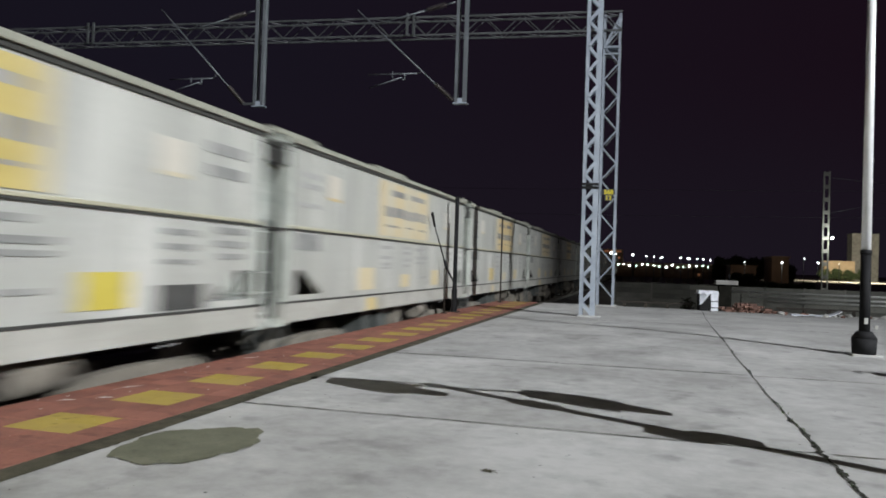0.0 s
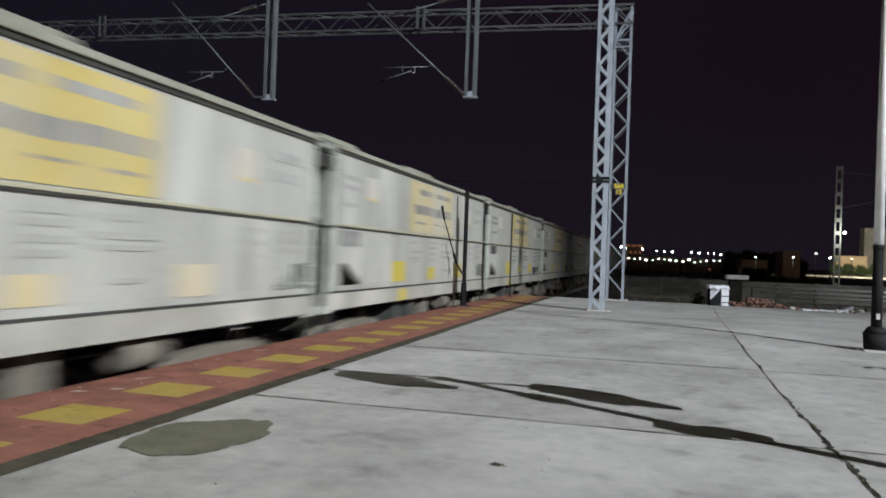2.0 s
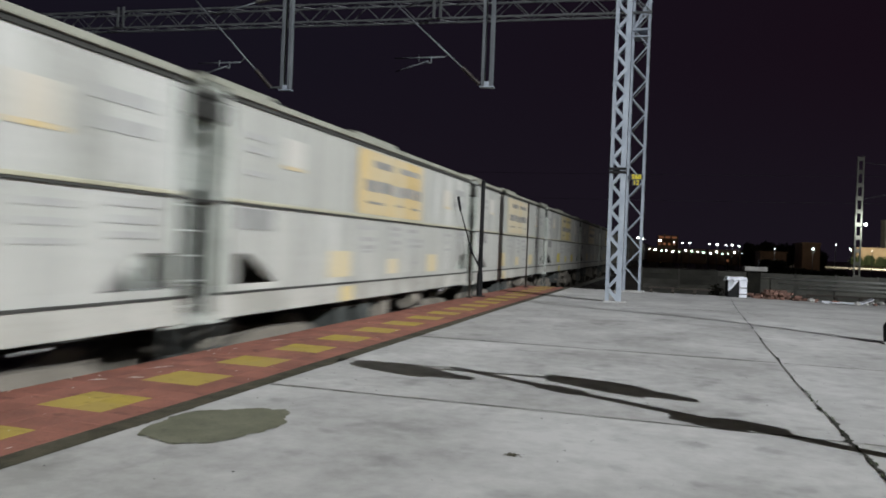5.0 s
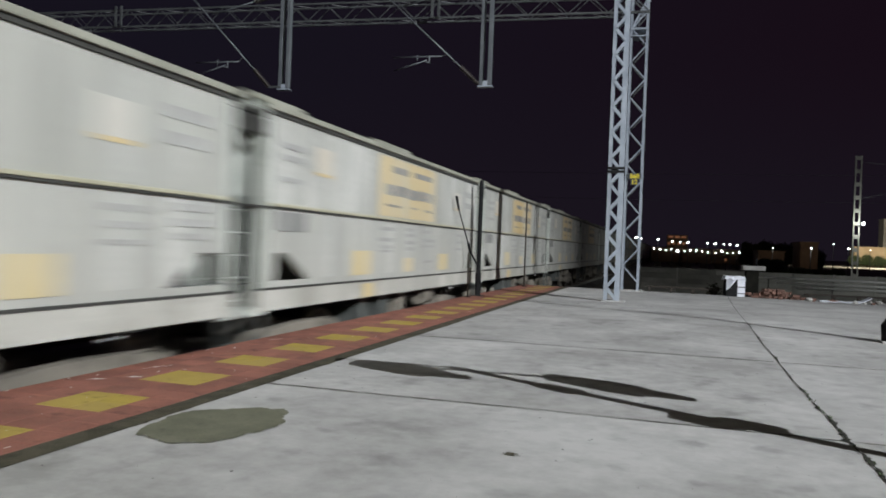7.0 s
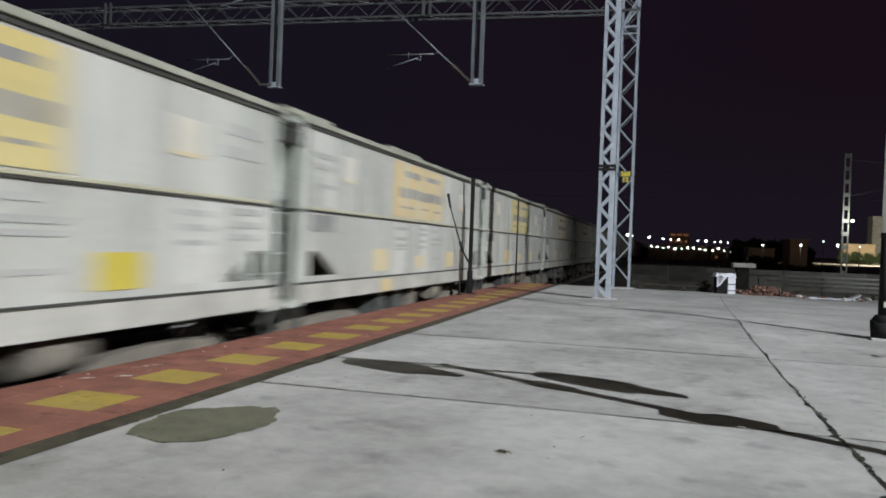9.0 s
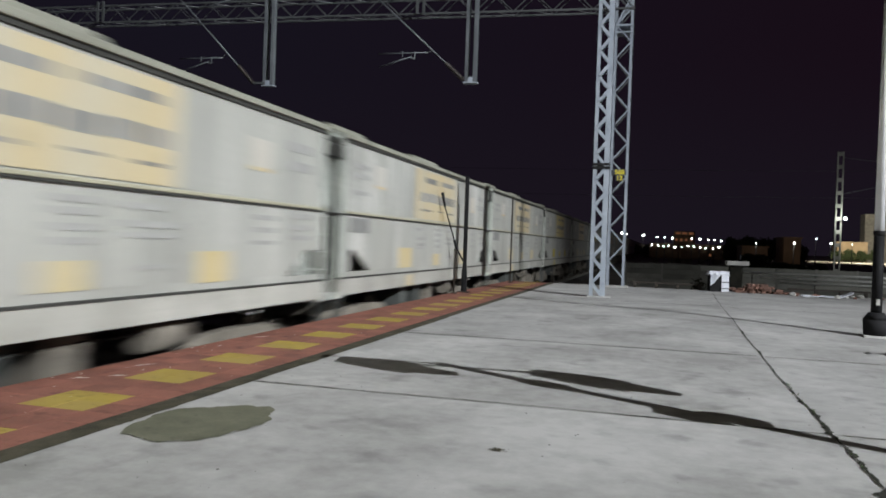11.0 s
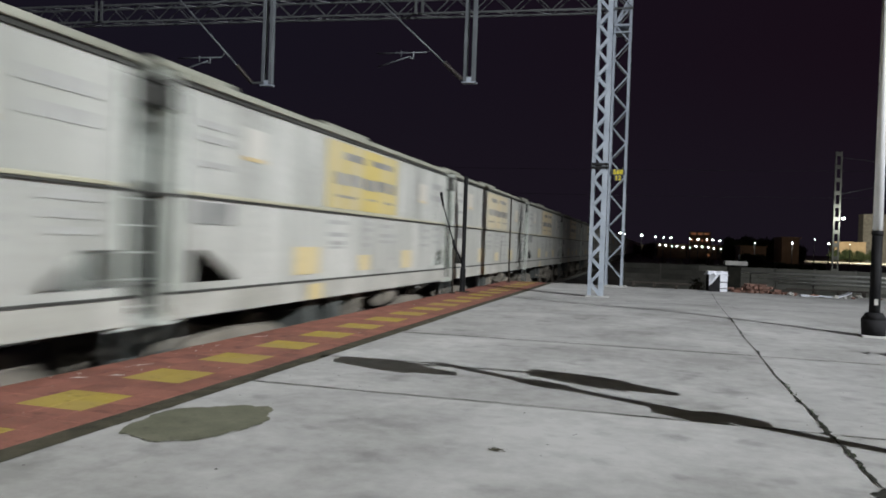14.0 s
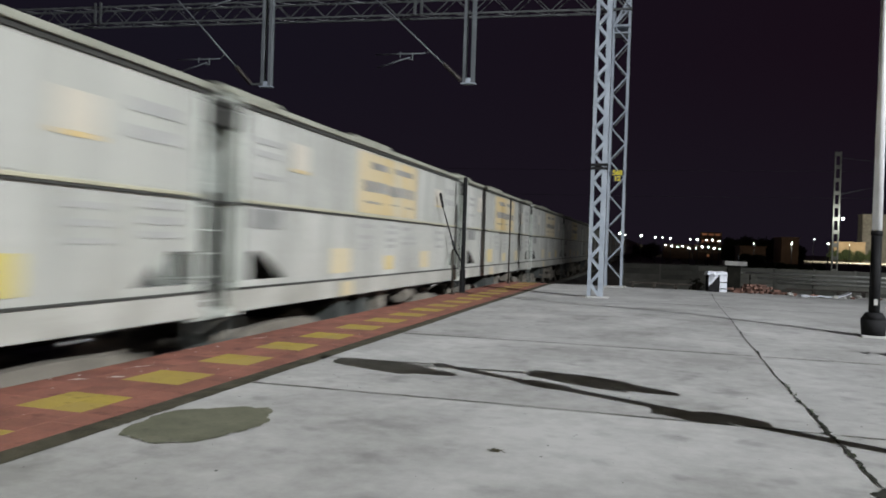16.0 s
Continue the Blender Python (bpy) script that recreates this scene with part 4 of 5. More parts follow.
def junk():
    ob = thing("covered_stack", "stack under a white plastic sheet with dark side", "stack", at=pose(2.15, 28.55, 0, 0, 0, 8))
    # black paint stands in for the diagonal shadow across the front
    bm = B()
    box(bm, (-0.36, -0.25, 0), (0.015, 0.25, 0.66), 0.02)
    part("crate", bm, POST_BLACK, ob, "crate blackened for the diagonal shadow on the front")
    bm = B()
    g = bmesh.ops.create_grid(bm, x_segments=14, y_segments=10, size=1.0)
    for v in g["verts"]:
        u, w = v.co.x, v.co.y
        x, yv = u * 0.355 - 0.065, w * 0.31
        z = 0.70 + 0.03 * noise.noise(Vector((u * 2, w * 2, 1)))
        if abs(w) > 0.82 or abs(u) > 0.88:
            z -= 0.1 + 0.08 * noise.noise(Vector((u * 3, w * 3, 4)))
        v.co = Vector((x, yv, z))
    bmesh.ops.solidify(bm, geom=bm.faces[:], thickness=0.012)
    part("sheet_top", bm, SACK, ob)
    bm = B()
    prism(bm, [(-0.27, 0.0), (0.27, 0.0), (0.27, 0.7), (-0.27, 0.7)], 0.02, 0.265)
    part("sheet_side", bm, SACK, ob, "white sheet hanging over the side")
    bm = B()
    for z in (0.10, 0.32):
        box(bm, (0.018, -0.276, z), (0.268, -0.2705, z + 0.03))
    part("strap", bm, POST_BLACK, ob)
    bm = B()
    v = [bm.verts.new(p) for p in ((-0.36, -0.256, 0.70), (0.015, -0.256, 0.70), (0.015, -0.256, 0.62), (-0.25, -0.262, 0.28), (-0.36, -0.262, 0.2))]
    f = bm.faces.new(v)
    bmesh.ops.solidify(bm, geom=[f], thickness=0.01)
    part("sheet_flap", bm, SACK, ob, "slanting white sheet flap")
    cab = thing("cabinet", "dark cabinet with a pale overhanging roof slab", "cabinet", at=pose(3.0, 31.0, -1.1))
    bm = B()
    box(bm, (-0.33, -0.35, 0), (0.12, 0.35, 2.0), 0.02)
    part("body", bm, TAR, cab)
    bm = B()
    box(bm, (-0.46, -0.45, 2.0), (0.33, 0.45, 2.16), 0.02)
    part("roof_slab", bm, RUBBLE, cab, "pale roof slab")
    bm = B()
    rod(bm, (0.05, 0, 2.16), (0.05, 0, 2.42), 0.03)
    part("vent_pipe", bm, POST_BLACK, cab)
    # bricks
    r = jitter(77)
    bm = B()
    box(bm, (-0.115, -0.055, 0), (0.115, 0.055, 0.075), 0.006)
    me = mesh_of("brick", bm, BRICK)
    count = 0
    for k in range(120):
        layer = 0 if k < 52 else (1 if k < 84 else (2 if k < 106 else 3))
        x = r.uniform(2.62, 4.6) if layer == 0 else r.gauss(3.35, 0.42 - 0.09 * layer)
        ob = new("brick", me)
        ob.matrix_basis = pose(x, 28.45 + r.uniform(-0.22, 0.28), 0.003 + layer * 0.078, 0, 0, r.choice((0, 90, 20, 65, 140)) + r.uniform(-15, 15))
        tagged(ob, "loose red clay brick in a heap on the platform", "brick", "heap of bricks")
    for k in range(46):
        s = r.uniform(0.04, 0.13)
        bm = B()
        bmesh.ops.create_icosphere(bm, subdivisions=1, radius=s)
        for v in bm.verts:
            v.co *= r.uniform(0.7, 1.2)
            v.co.z *= 0.6
            v.co.z = max(v.co.z, -s * 0.3)
        ob = part("rubble_lump", bm, RUBBLE if r.random() < 0.7 else BRICK, at=pose(r.uniform(4.4, 9.5), 28.2 + r.uniform(-0.8, 0.4), s * 0.3, 0, 0, r.uniform(0, 360)))
        tagged(ob, "lump of broken rubble on the platform", "rubble", "rubble lumps")
    bm = B()
    g = bmesh.ops.create_grid(bm, x_segments=24, y_segments=6, size=1.0)
    for v in g["verts"]:
        u, w = v.co.x, v.co.y
        v.co = Vector((u * 0.75, w * 0.3, 0.05 + max(0, u) ** 3 * 0.17 + 0.03 * noise.noise(Vector((u * 3, w * 2, 8)))))
    bmesh.ops.solidify(bm, geom=bm.faces[:], thickness=0.03)
    tagged(part("plastic_sheet", bm, SACK, at=pose(5.45, 27.7, 0.0, 0, 0, -4)), "crumpled white sheet with a curled end", "sheet")
    bm = B()
    box(bm, (-0.04, -0.04, 0), (0.04, 0.04, 0.1), 0.012)
    tagged(part("tin", bm, RUBBLE, at=pose(5.9, 22.5, 0)), "small pale tin on the platform", "tin")
    # dark low bush before the end rail
    bm = B()
    for k in range(260):
        p = Vector((r.gauss(0, 0.11), r.gauss(0, 0.09), abs(r.gauss(0.14, 0.10))))
        d = Vector((r.uniform(-1, 1), r.uniform(-1, 1), r.uniform(-0.5, 1))).normalized() * 0.06
        e = d.orthogonal().normalized() * 0.025
        bm.faces.new([bm.verts.new(p - d), bm.verts.new(p + e), bm.verts.new(p + d), bm.verts.new(p - e)])
    tagged(part("bush", bm, BUSH_LEAF, at=pose(1.45, 28.95, 0.0)), "small dark bush at the platform end", "bush")


# ---- the train ----
WAGON = 13.0
SPEED = 20.205
FIRST_GAP = -2.32


def hopper_wagon(label, square, boards, upper_board, stencil, panel_paint):
    """Covered hopper wagon; front coupling plane at y = 0, it reaches back to y = -13, rail top at z = 0."""
    ob = thing("hopper_wagon", label, "freight wagon", "wagons of the freight train")
    half, y0, y1 = 1.55, -12.45, -0.58
    sill0, sill1, belt, rim, top = 1.19, 1.50, 2.71, 4.02, 4.17
    r = jitter(3)
    for s in (1, -1):
        a, b = (half - 0.05, half) if s > 0 else (-half, -half + 0.05)
        # upper side sheet with shallow pressed ribs
        bm = B()
        box(bm, (a, y0, belt + 0.03), (b, y1, rim))
        part("upper_side", bm, WAGON_WHITE, ob)
        bm = B()
        lo, hi = sill1 + 0.03, belt - 0.03
        prism(bm, [(y0, lo), (y1, lo), (y1, lo + 0.09), (y1 - 1.25, lo + 0.09), (y1 - 1.25, hi), (y0 + 1.25, hi), (y0 + 1.25, lo + 0.09), (y0, lo + 0.09)], a, b)
        part("lower_side", bm, WAGON_WHITE, ob)
        # corner sheets with an opening onto the slope sheets
        for end, sg, edge, flat, foot in ((y1, -1, 0.03, 0.50, 1.12), (y0, 1, 0.20, 0.46, 1.36)):
            bm = B()
            base_z = lo + 0.09
            prism(bm, [(end + sg * u, z) for u, z in ((1.25, base_z), (1.25, hi), (0.0, hi), (0.0, base_z), (edge, base_z), (edge, 2.03), (flat, 2.03), (foot, base_z))], a, b)
            part("corner_sheet", bm, WAGON_WHITE, ob)
        if s < 0:
            bm = B()
            box(bm, (-half - 0.01, y0 - 0.25, sill0), (-half + 0.12, y1 + 0.25, belt + 0.03))
            part("sill", bm, WAGON_SILL, ob)
            bm = B()
            box(bm, (-half - 0.07, y0 - 0.15, rim), (-half + 0.12, y1 + 0.15, top), 0.02)
            part("roof_rail", bm, ROOF_GREY, ob)
            continue
        for k in range(11):
            y = y0 + 0.95 + k * 1.0
            for z0, z1 in ((sill1 + 0.14, belt - 0.06), (belt + 0.07, rim - 0.04)):
                if z0 < 2 and (y < y0 + 1.2 or y > y1 - 1.2):
                    continue
                bm = B()
                w = 0.16
                x = s * half
                pts = [(y - w, 0), (y - w * 0.6, 0.012), (y + w * 0.6, 0.012), (y + w, 0)]
                va = [bm.verts.new((x + s * d, yy, z0)) for yy, d in pts]
                vb = [bm.verts.new((x + s * d, yy, z1)) for yy, d in pts]
                for i in range(3):
                    bm.faces.new((va[i], va[i + 1], vb[i + 1], vb[i]))
                bm.faces.new(va)
                bm.faces.new(vb)
                part("side_rib", bm, WAGON_WHITE, ob)
        # shadow under the belt rail, put in as a black strip
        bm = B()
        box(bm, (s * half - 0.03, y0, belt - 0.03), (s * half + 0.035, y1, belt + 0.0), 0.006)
        part("belt_shadow_strip", bm, WAGON_DARK, ob, "black strip for the shadow under the belt rail")
        bm = B()
        box(bm, (s * half - 0.03, y0, belt + 0.0), (s * half + 0.05, y1, belt + 0.045), 0.01)
        part("belt_rail", bm, BELT, ob, "dull cream belt rail")
        bm = B()
        box(bm, (s * half - 0.03, y0 - 0.2, sill1 - 0.005), (s * half + 0.02, y1 + 0.2, sill1 + 0.03))
        part("sill_stripe", bm, WAGON_DARK, ob, "black stripe above the sill")
        bm = B()
        box(bm, (s * half - 0.12, y0 - 0.25, sill0), (s * half + 0.01, y1 + 0.25, sill1 - 0.005), 0.012)
        part("sill", bm, WAGON_SILL, ob)
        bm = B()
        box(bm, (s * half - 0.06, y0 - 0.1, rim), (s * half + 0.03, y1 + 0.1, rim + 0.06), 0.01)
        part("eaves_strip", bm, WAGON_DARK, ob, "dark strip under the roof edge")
        bm = B()
        box(bm, (s * half - 0.12, y0 - 0.15, rim + 0.06), (s * half + 0.07, y1 + 0.15, top), 0.02)
        part("roof_rail", bm, ROOF_GREY, ob)
        # painted panels on plates
        d = 0.017
        x0, x1 = (half + d - 0.006, half + d) if s > 0 else (-half - d, -half - d + 0.006)
        t0, t1 = (half + d, half + d + 0.004) if s > 0 else (-half - d - 0.004, -half - d)
        flip = (lambda y: y) if s > 0 else (lambda y: -13.0 - y)

        def plate(name, ya, yb, za, zb, m, label="", out=0, owner=None):
            bm2 = B()
            ya, yb = sorted((flip(ya), flip(yb)))
            e = out * s * 0.005
            box(bm2, (x0 + e * 0.4, ya, za), (x1 + e * 0.4, yb, zb))
            return part(name, bm2, m, owner or ob, label)

        panel = plate("yellow_panel", -8.32, -4.62, 2.78, 3.98, panel_paint, "large yellow panel with dark lettering band")
        for ya, yb, dz in ((-8.0, -7.42, 0), (-7.38, -6.62, 0.01), (-6.56, -5.9, -0.01), (-5.86, -5.3, 0.01), (-5.22, -4.78, 0)):
            plate("lettering_band", ya, yb, 3.21 + dz, 3.43 + dz, WAGON_LETTER, "", 1, panel)
        for ya, yb, z, h in ((-7.6, -6.6, 3.68, 0.14), (-6.2, -4.95, 3.70, 0.12), (-7.9, -7.0, 2.98, 0.05), (-6.4, -5.9, 3.0, 0.04), (-5.4, -4.9, 2.98, 0.05)):
            plate("lettering_bar", ya, yb, z, z + h, WAGON_LETTER, "", 1, panel)
        for ya, yb, za, zb in ((-9.45, -8.55, 1.63, 2.08), (-6.72, -6.12, 1.63, 1.93), (-4.15, -3.4, 1.62, 2.02)):
            plate("yellow_plate", ya, yb, za, zb, square)
        for ya, yb, z in ((-2.95, -2.36, 3.17), (-11.05, -10.45, 3.28)):
            plate("pale_plate", ya, yb, z + 0.056, z + 0.46, PEACH, "pale cream stencil plate")
            plate("yellow_tag", ya, yb, z, z + 0.055, WAGON_YELLOW)
        plate("sill_mark", -8.9, -8.4, 1.20, 1.46, square)
        for ya, yb, z, h in ((-8.2, -7.4, 2.50, 0.05), (-8.2, -7.4, 2.28, 0.05), (-8.1, -7.45, 2.13, 0.05), (-8.15, -7.5, 2.06, 0.03),
                             (-6.6, -6.0, 2.52, 0.05), (-6.62, -5.98, 2.40, 0.05), (-6.6, -6.0, 2.24, 0.05), (-6.55, -6.05, 2.10, 0.05),
                             (-5.6, -4.9, 2.50, 0.05), (-5.6, -4.5, 2.30, 0.05), (-5.6, -4.55, 2.18, 0.04), (-5.3, -4.7, 1.82, 0.04),
                             (-2.8, -2.15, 2.48, 0.05), (-2.8, -2.15, 2.30, 0.05), (-2.8, -2.15, 2.12, 0.04),
                             (-1.65, -0.9, 2.54, 0.06), (-1.65, -0.9, 2.36, 0.06), (-1.6, -0.95, 2.2, 0.05),
                             (-1.88, -1.0, 3.60, 0.10), (-1.88, -1.0, 3.30, 0.10), (-12.2, -11.4, 3.60, 0.06), (-12.2, -11.4, 3.42, 0.06), (-12.2, -11.4, 3.1, 0.05)):
            plate("stencil_bar", ya, yb, z - h * 0.25, z + h * 1.25, stencil)
        plate("grey_board", -12.3, -11.35, 2.36, 2.64, upper_board, "dark notice board")
        if boards:
            plate("grey_board", -2.9, -1.9, 1.55, 1.86, BOARD, "dark notice board")
    # inner slopes and floor
    for end, sg in ((y1, -1), (y0, 1)):
        bm = B()
        prism(bm, [(end + sg * 0.16, 2.9), (end + sg * 0.30, 2.9), (end + sg * 2.2, 1.45), (end + sg * 2.06, 1.45)], -half + 0.06, half - 0.06)
        # front slope grey, rear black: lit and shaded ends put into the paint
        part("slope_sheet", bm, CHUTE_GREY if sg < 0 else WAGON_DARK, ob)
        if sg < 0:
            bm = B()
            box(bm, (half - 0.18, end - 0.47, 1.45), (half - 0.08, end - 0.36, 2.6), 0.01)
            part("corner_strut", bm, WAGON_END, ob)
    bm = B()
    prism(bm, [(y0 + 0.1, 2.7), (y1 - 0.1, 2.7), (y1 - 0.1, top - 0.02), (y0 + 0.1, top - 0.02)], -half + 0.07, half - 0.07)
    part("hopper_body", bm, WAGON_END, ob)
    # curved roof
    bm = B()
    n = 10
    prof = [(-half + 0.02 + (2 * half - 0.04) * k / n, top - 0.03 + 0.17 * math.sin(math.pi * k / n)) for k in range(n + 1)]
    va = [bm.verts.new((x, y0, z)) for x, z in prof]
    vb = [bm.verts.new((x, y1, z)) for x, z in prof]
    for k in range(n):
        bm.faces.new((va[k], va[k + 1], vb[k + 1], vb[k]))
    bm.faces.new(va)
    bm.faces.new(vb)
    part("roof", bm, ROOF_GREY, ob)
    for ya, yb in ((-7.75, -5.6), (-12.55, -10.9)):
        hatch = B()
        box(hatch, (-0.6, ya, top + 0.1), (1.25, yb, top + 0.19), 0.02)
        for k in range(4):
            y = ya + 0.15 + k * (yb - ya - 0.3) / 3
            box(hatch, (1.1, y - 0.03, top - 0.02), (1.2, y + 0.03, top + 0.1))
        part("hatch_walkway", hatch, ROOF_GREY, ob)
    # ends: posts, ladders, platforms
    for end, sg in ((y1, 1), (y0, -1)):
        for s in (-1, 1):
            bm = B()
            bar(bm, (s * (half - 0.06), end + sg * 0.12, 1.2), (s * (half - 0.06), end + sg * 0.12, top), 0.10, 0.10)
            part("end_post", bm, WAGON_END, ob)
            bm = B()
            for dx in (0.0, 0.42):
                bar(bm, (s * (half - 0.2 - dx), end + sg * 0.30, 1.2), (s * (half - 0.2 - dx), end + sg * 0.30, top + 0.05), 0.04, 0.04)
            for k in range(9):
                z = 1.35 + k * 0.32
                bar(bm, (s * (half - 0.2), end + sg * 0.30, z), (s * (half - 0.62), end + sg * 0.30, z), 0.018, 0.018)
            part("ladder", bm, WAGON_END, ob)
        bm = B()
        box(bm, (-half + 0.06, min(end, end + sg * 0.03), 2.85), (half - 0.06, max(end, end + sg * 0.03), top))
        part("end_sheet", bm, WAGON_END, ob)
        bm = B()
        box(bm, (-half + 0.02, min(end + sg * 0.01, end + sg * 0.38), rim - 0.06), (half - 0.02, max(end + sg * 0.01, end + sg * 0.38), rim + 0.05), 0.01)
        part("roof_end_step", bm, WAGON_DARK, ob)
        bm = B()
        box(bm, (-half + 0.02, min(end + sg * 0.01, end + sg * 0.34), belt - 0.05), (half - 0.01, max(end + sg * 0.01, end + sg * 0.34), belt + 0.0), 0.01)
        part("end_walkway", bm, WAGON_DARK, ob)
        bm = B()
        box(bm, (half - 0.26, end + sg * 0.20 - 0.19, 3.70), (half - 0.02, end + sg * 0.20 + 0.26, rim - 0.08), 0.02)
        part("end_bracket", bm, WAGON_DARK, ob)
        bm = B()
        for dx in (-0.16, 0.16):
            bar(bm, (half - 0.05, end + sg * 0.18 + dx, 0.42), (half - 0.05, end + sg * 0.18 + dx, 1.2), 0.03, 0.03)
        for z in (0.44, 0.80):
            box(bm, (half - 0.08, end + sg * 0.18 - 0.17, z), (half - 0.02, end + sg * 0.18 + 0.17, z + 0.03))
        part("foot_step", bm, CHUTE_GREY, ob)
        bm = B()
        box(bm, (-half + 0.02, min(end + sg * 0.01, end + sg * 0.38), 1.14), (half - 0.02, max(end + sg * 0.01, end + sg * 0.38), 1.24), 0.01)
        part("end_platform", bm, WAGON_END, ob)
        bm = B()
        bar(bm, (0, end, 1.02), (0, end + sg * 0.60, 1.02), 0.22, 0.26)
        box(bm, (-0.17, min(end + sg * 0.42, end + sg * 0.60), 0.86), (0.17, max(end + sg * 0.42, end + sg * 0.60), 1.2), 0.03)
        part("coupler", bm, BOGIE_STEEL, ob)
    # underframe and discharge gear
    bm = B()
    box(bm, (-0.25, y0 - 0.1, 0.92), (0.25, y1 + 0.1, 1.45))
    part("centre_sill", bm, WAGON_DARK, ob)
    for y, w0, w1, deep, m in ((-8.25, 0.5, 0.3, 0.62, CHUTE_GREY), (-7.15, 0.6, 0.35, 0.55, CHUTE_GREY), (-6.05, 0.4, 0.34, 0.50, BOGIE_STEEL)):
        bm = B()
        prism(bm, [(y - w0 / 2, 1.45), (y + w0 / 2, 1.45), (y + w1 / 2, deep), (y - w1 / 2, deep)], -1.3, 1.3)
        part("discharge_chute", bm, m, ob)
        bm = B()
        box(bm, (1.3, y - w1 / 2, deep + 0.08), (1.38, y + w1 / 2, deep + 0.16), 0.01)
        part("gate_bar", bm, BOGIE_STEEL, ob)
    bm = B()
    rod(bm, (1.25, -4.75, 0.98), (1.25, -4.05, 0.98), 0.19, seg=16)
    part("brake_cylinder", bm, BOGIE_STEEL, ob)
    bm = B()
    rod(bm, (1.2, -8.9, 1.02), (1.2, -3.6, 1.02), 0.022, seg=8)
    part("brake_pipe", bm, WAGON_DARK, ob)
    bm = B()
    rod(bm, (1.42, -2.5, 1.11), (1.42, -2.43, 1.11), 0.026, seg=8)
    part("brake_lever", bm, POST_WHITE, ob, "bright brake lever")
    # bogies
    for yc in (-10.45, -2.55):
        bogie = new("bogie")
        bogie.parent = ob
        bogie.matrix_basis = pose(0, yc, 0)
        for s in (-1, 1):
            bm = B()
            x0, x1 = sorted((s * 1.02, s * 1.18))
            prism(bm, [(-1.42, 0.42), (-1.38, 0.72), (-1.15, 0.82), (-0.55, 0.87), (0.55, 0.87), (1.15, 0.82), (1.38, 0.72), (1.42, 0.42), (0.9, 0.40), (0.5, 0.24), (-0.5, 0.24), (-0.9, 0.40)], x0, x1)
            part("side_frame", bm, BOGIE_STEEL, bogie)
            for yy in (-1.0, 1.0):
                bm = B()
                rod(bm, (s * 1.0, yy, 0.5), (s * 1.27, yy, 0.5), 0.16, 0.14, seg=14)
                part("axle_box", bm, BOGIE_STEEL, bogie)
            for yy in (-0.25, 0.0, 0.25):
                bm = B()
                rod(bm, (s * 1.12, yy, 0.30), (s * 1.12, yy, 0.72), 0.085, seg=10)
                part("spring", bm, BOGIE_STEEL, bogie)
            for yy in (-1.0, 1.0):
                bm = B()
                rod(bm, (s * 0.81, yy, 0.5), (s * 0.93, yy, 0.5), 0.5, 0.5, seg=28)
                rod(bm, (s * 0.79, yy, 0.5), (s * 0.81, yy, 0.5), 0.525, 0.525, seg=28)
                part("wheel", bm, BOGIE_STEEL, bogie)
        bm = B()
        box(bm, (-1.2, -0.2, 0.55), (1.2, 0.2, 0.88), 0.03)
        part("bolster", bm, BOGIE_STEEL, bogie)
        for yy in (-1.0, 1.0):
            bm = B()
            rod(bm, (-0.9, yy, 0.5), (0.9, yy, 0.5), 0.075)
            part("axle", bm, BOGIE_STEEL, bogie)
    return ob


def train():
    """Five liveries in turn along the train, as the wagons come."""
    liveries = (
        hopper_wagon("cream-white covered hopper wagon with faded yellow panels in motion", SQUARE_PALE, False, STENCIL, STENCIL_WORN, WAGON_YELLOW),
        hopper_wagon("cream-white covered hopper wagon with lemon-yellow plates in motion", SQUARE_YELLOW, False, STENCIL, STENCIL_WORN, PANEL_LEMON),
        hopper_wagon("cream-white covered hopper wagon with black notice boards in motion", SQUARE_YELLOW, True, BOARD, STENCIL, PANEL_LEMON),
        hopper_wagon("cream-white covered hopper wagon with a fresh yellow panel in motion", SQUARE_PALE, False, STENCIL, STENCIL_WORN, PANEL_LEMON),
        hopper_wagon("cream-white covered hopper wagon with a nearly worn-off panel in motion", SQUARE_YELLOW, False, STENCIL, STENCIL_WORN, PANEL_FADED),
    )
    kind = {k: 1 for k in (1, 12, 21)} | {24: 4, 25: 2, 26: 2} | {k: 3 for k in (5, 14, 23)}
    used, wagons = set(), []
    for k in range(41):
        base_wagon = liveries[kind.get(k, 0)]
        wagons.append(copy_thing(base_wagon, pose(0, 0, 0)) if base_wagon in used else base_wagon)
        used.add(base_wagon)
    return [(w, FIRST_GAP + WAGON * (k - 25)) for k, w in enumerate(wagons)]


# ---- the distance ----
def street_lamp(x, y, z, size, m, ground=-1.1):
    ob = thing("street_lamp", "far lamp post with a bright white head", "street lamp", "far yard lamps", at=pose(x, y, ground))
    bm = B()
    rod(bm, (0, 0.1, 0), (0, 0.1, z - ground), 0.06, 0.04, seg=8)
    part("pole", bm, GALV_DIM, ob)
    bm = B()
    bmesh.ops.create_icosphere(bm, subdivisions=2, radius=size)
    for v in bm.verts:
        v.co.z = v.co.z * 0.75 + z - ground
        v.co.y *= 0.6
    part("lamp_head", bm, m, ob, "glowing lamp head")
    return ob


def far_point(x300, z300, d):
    return x300 * d / 300, d, 1.4 + (z300 - 1.4) * d / 300


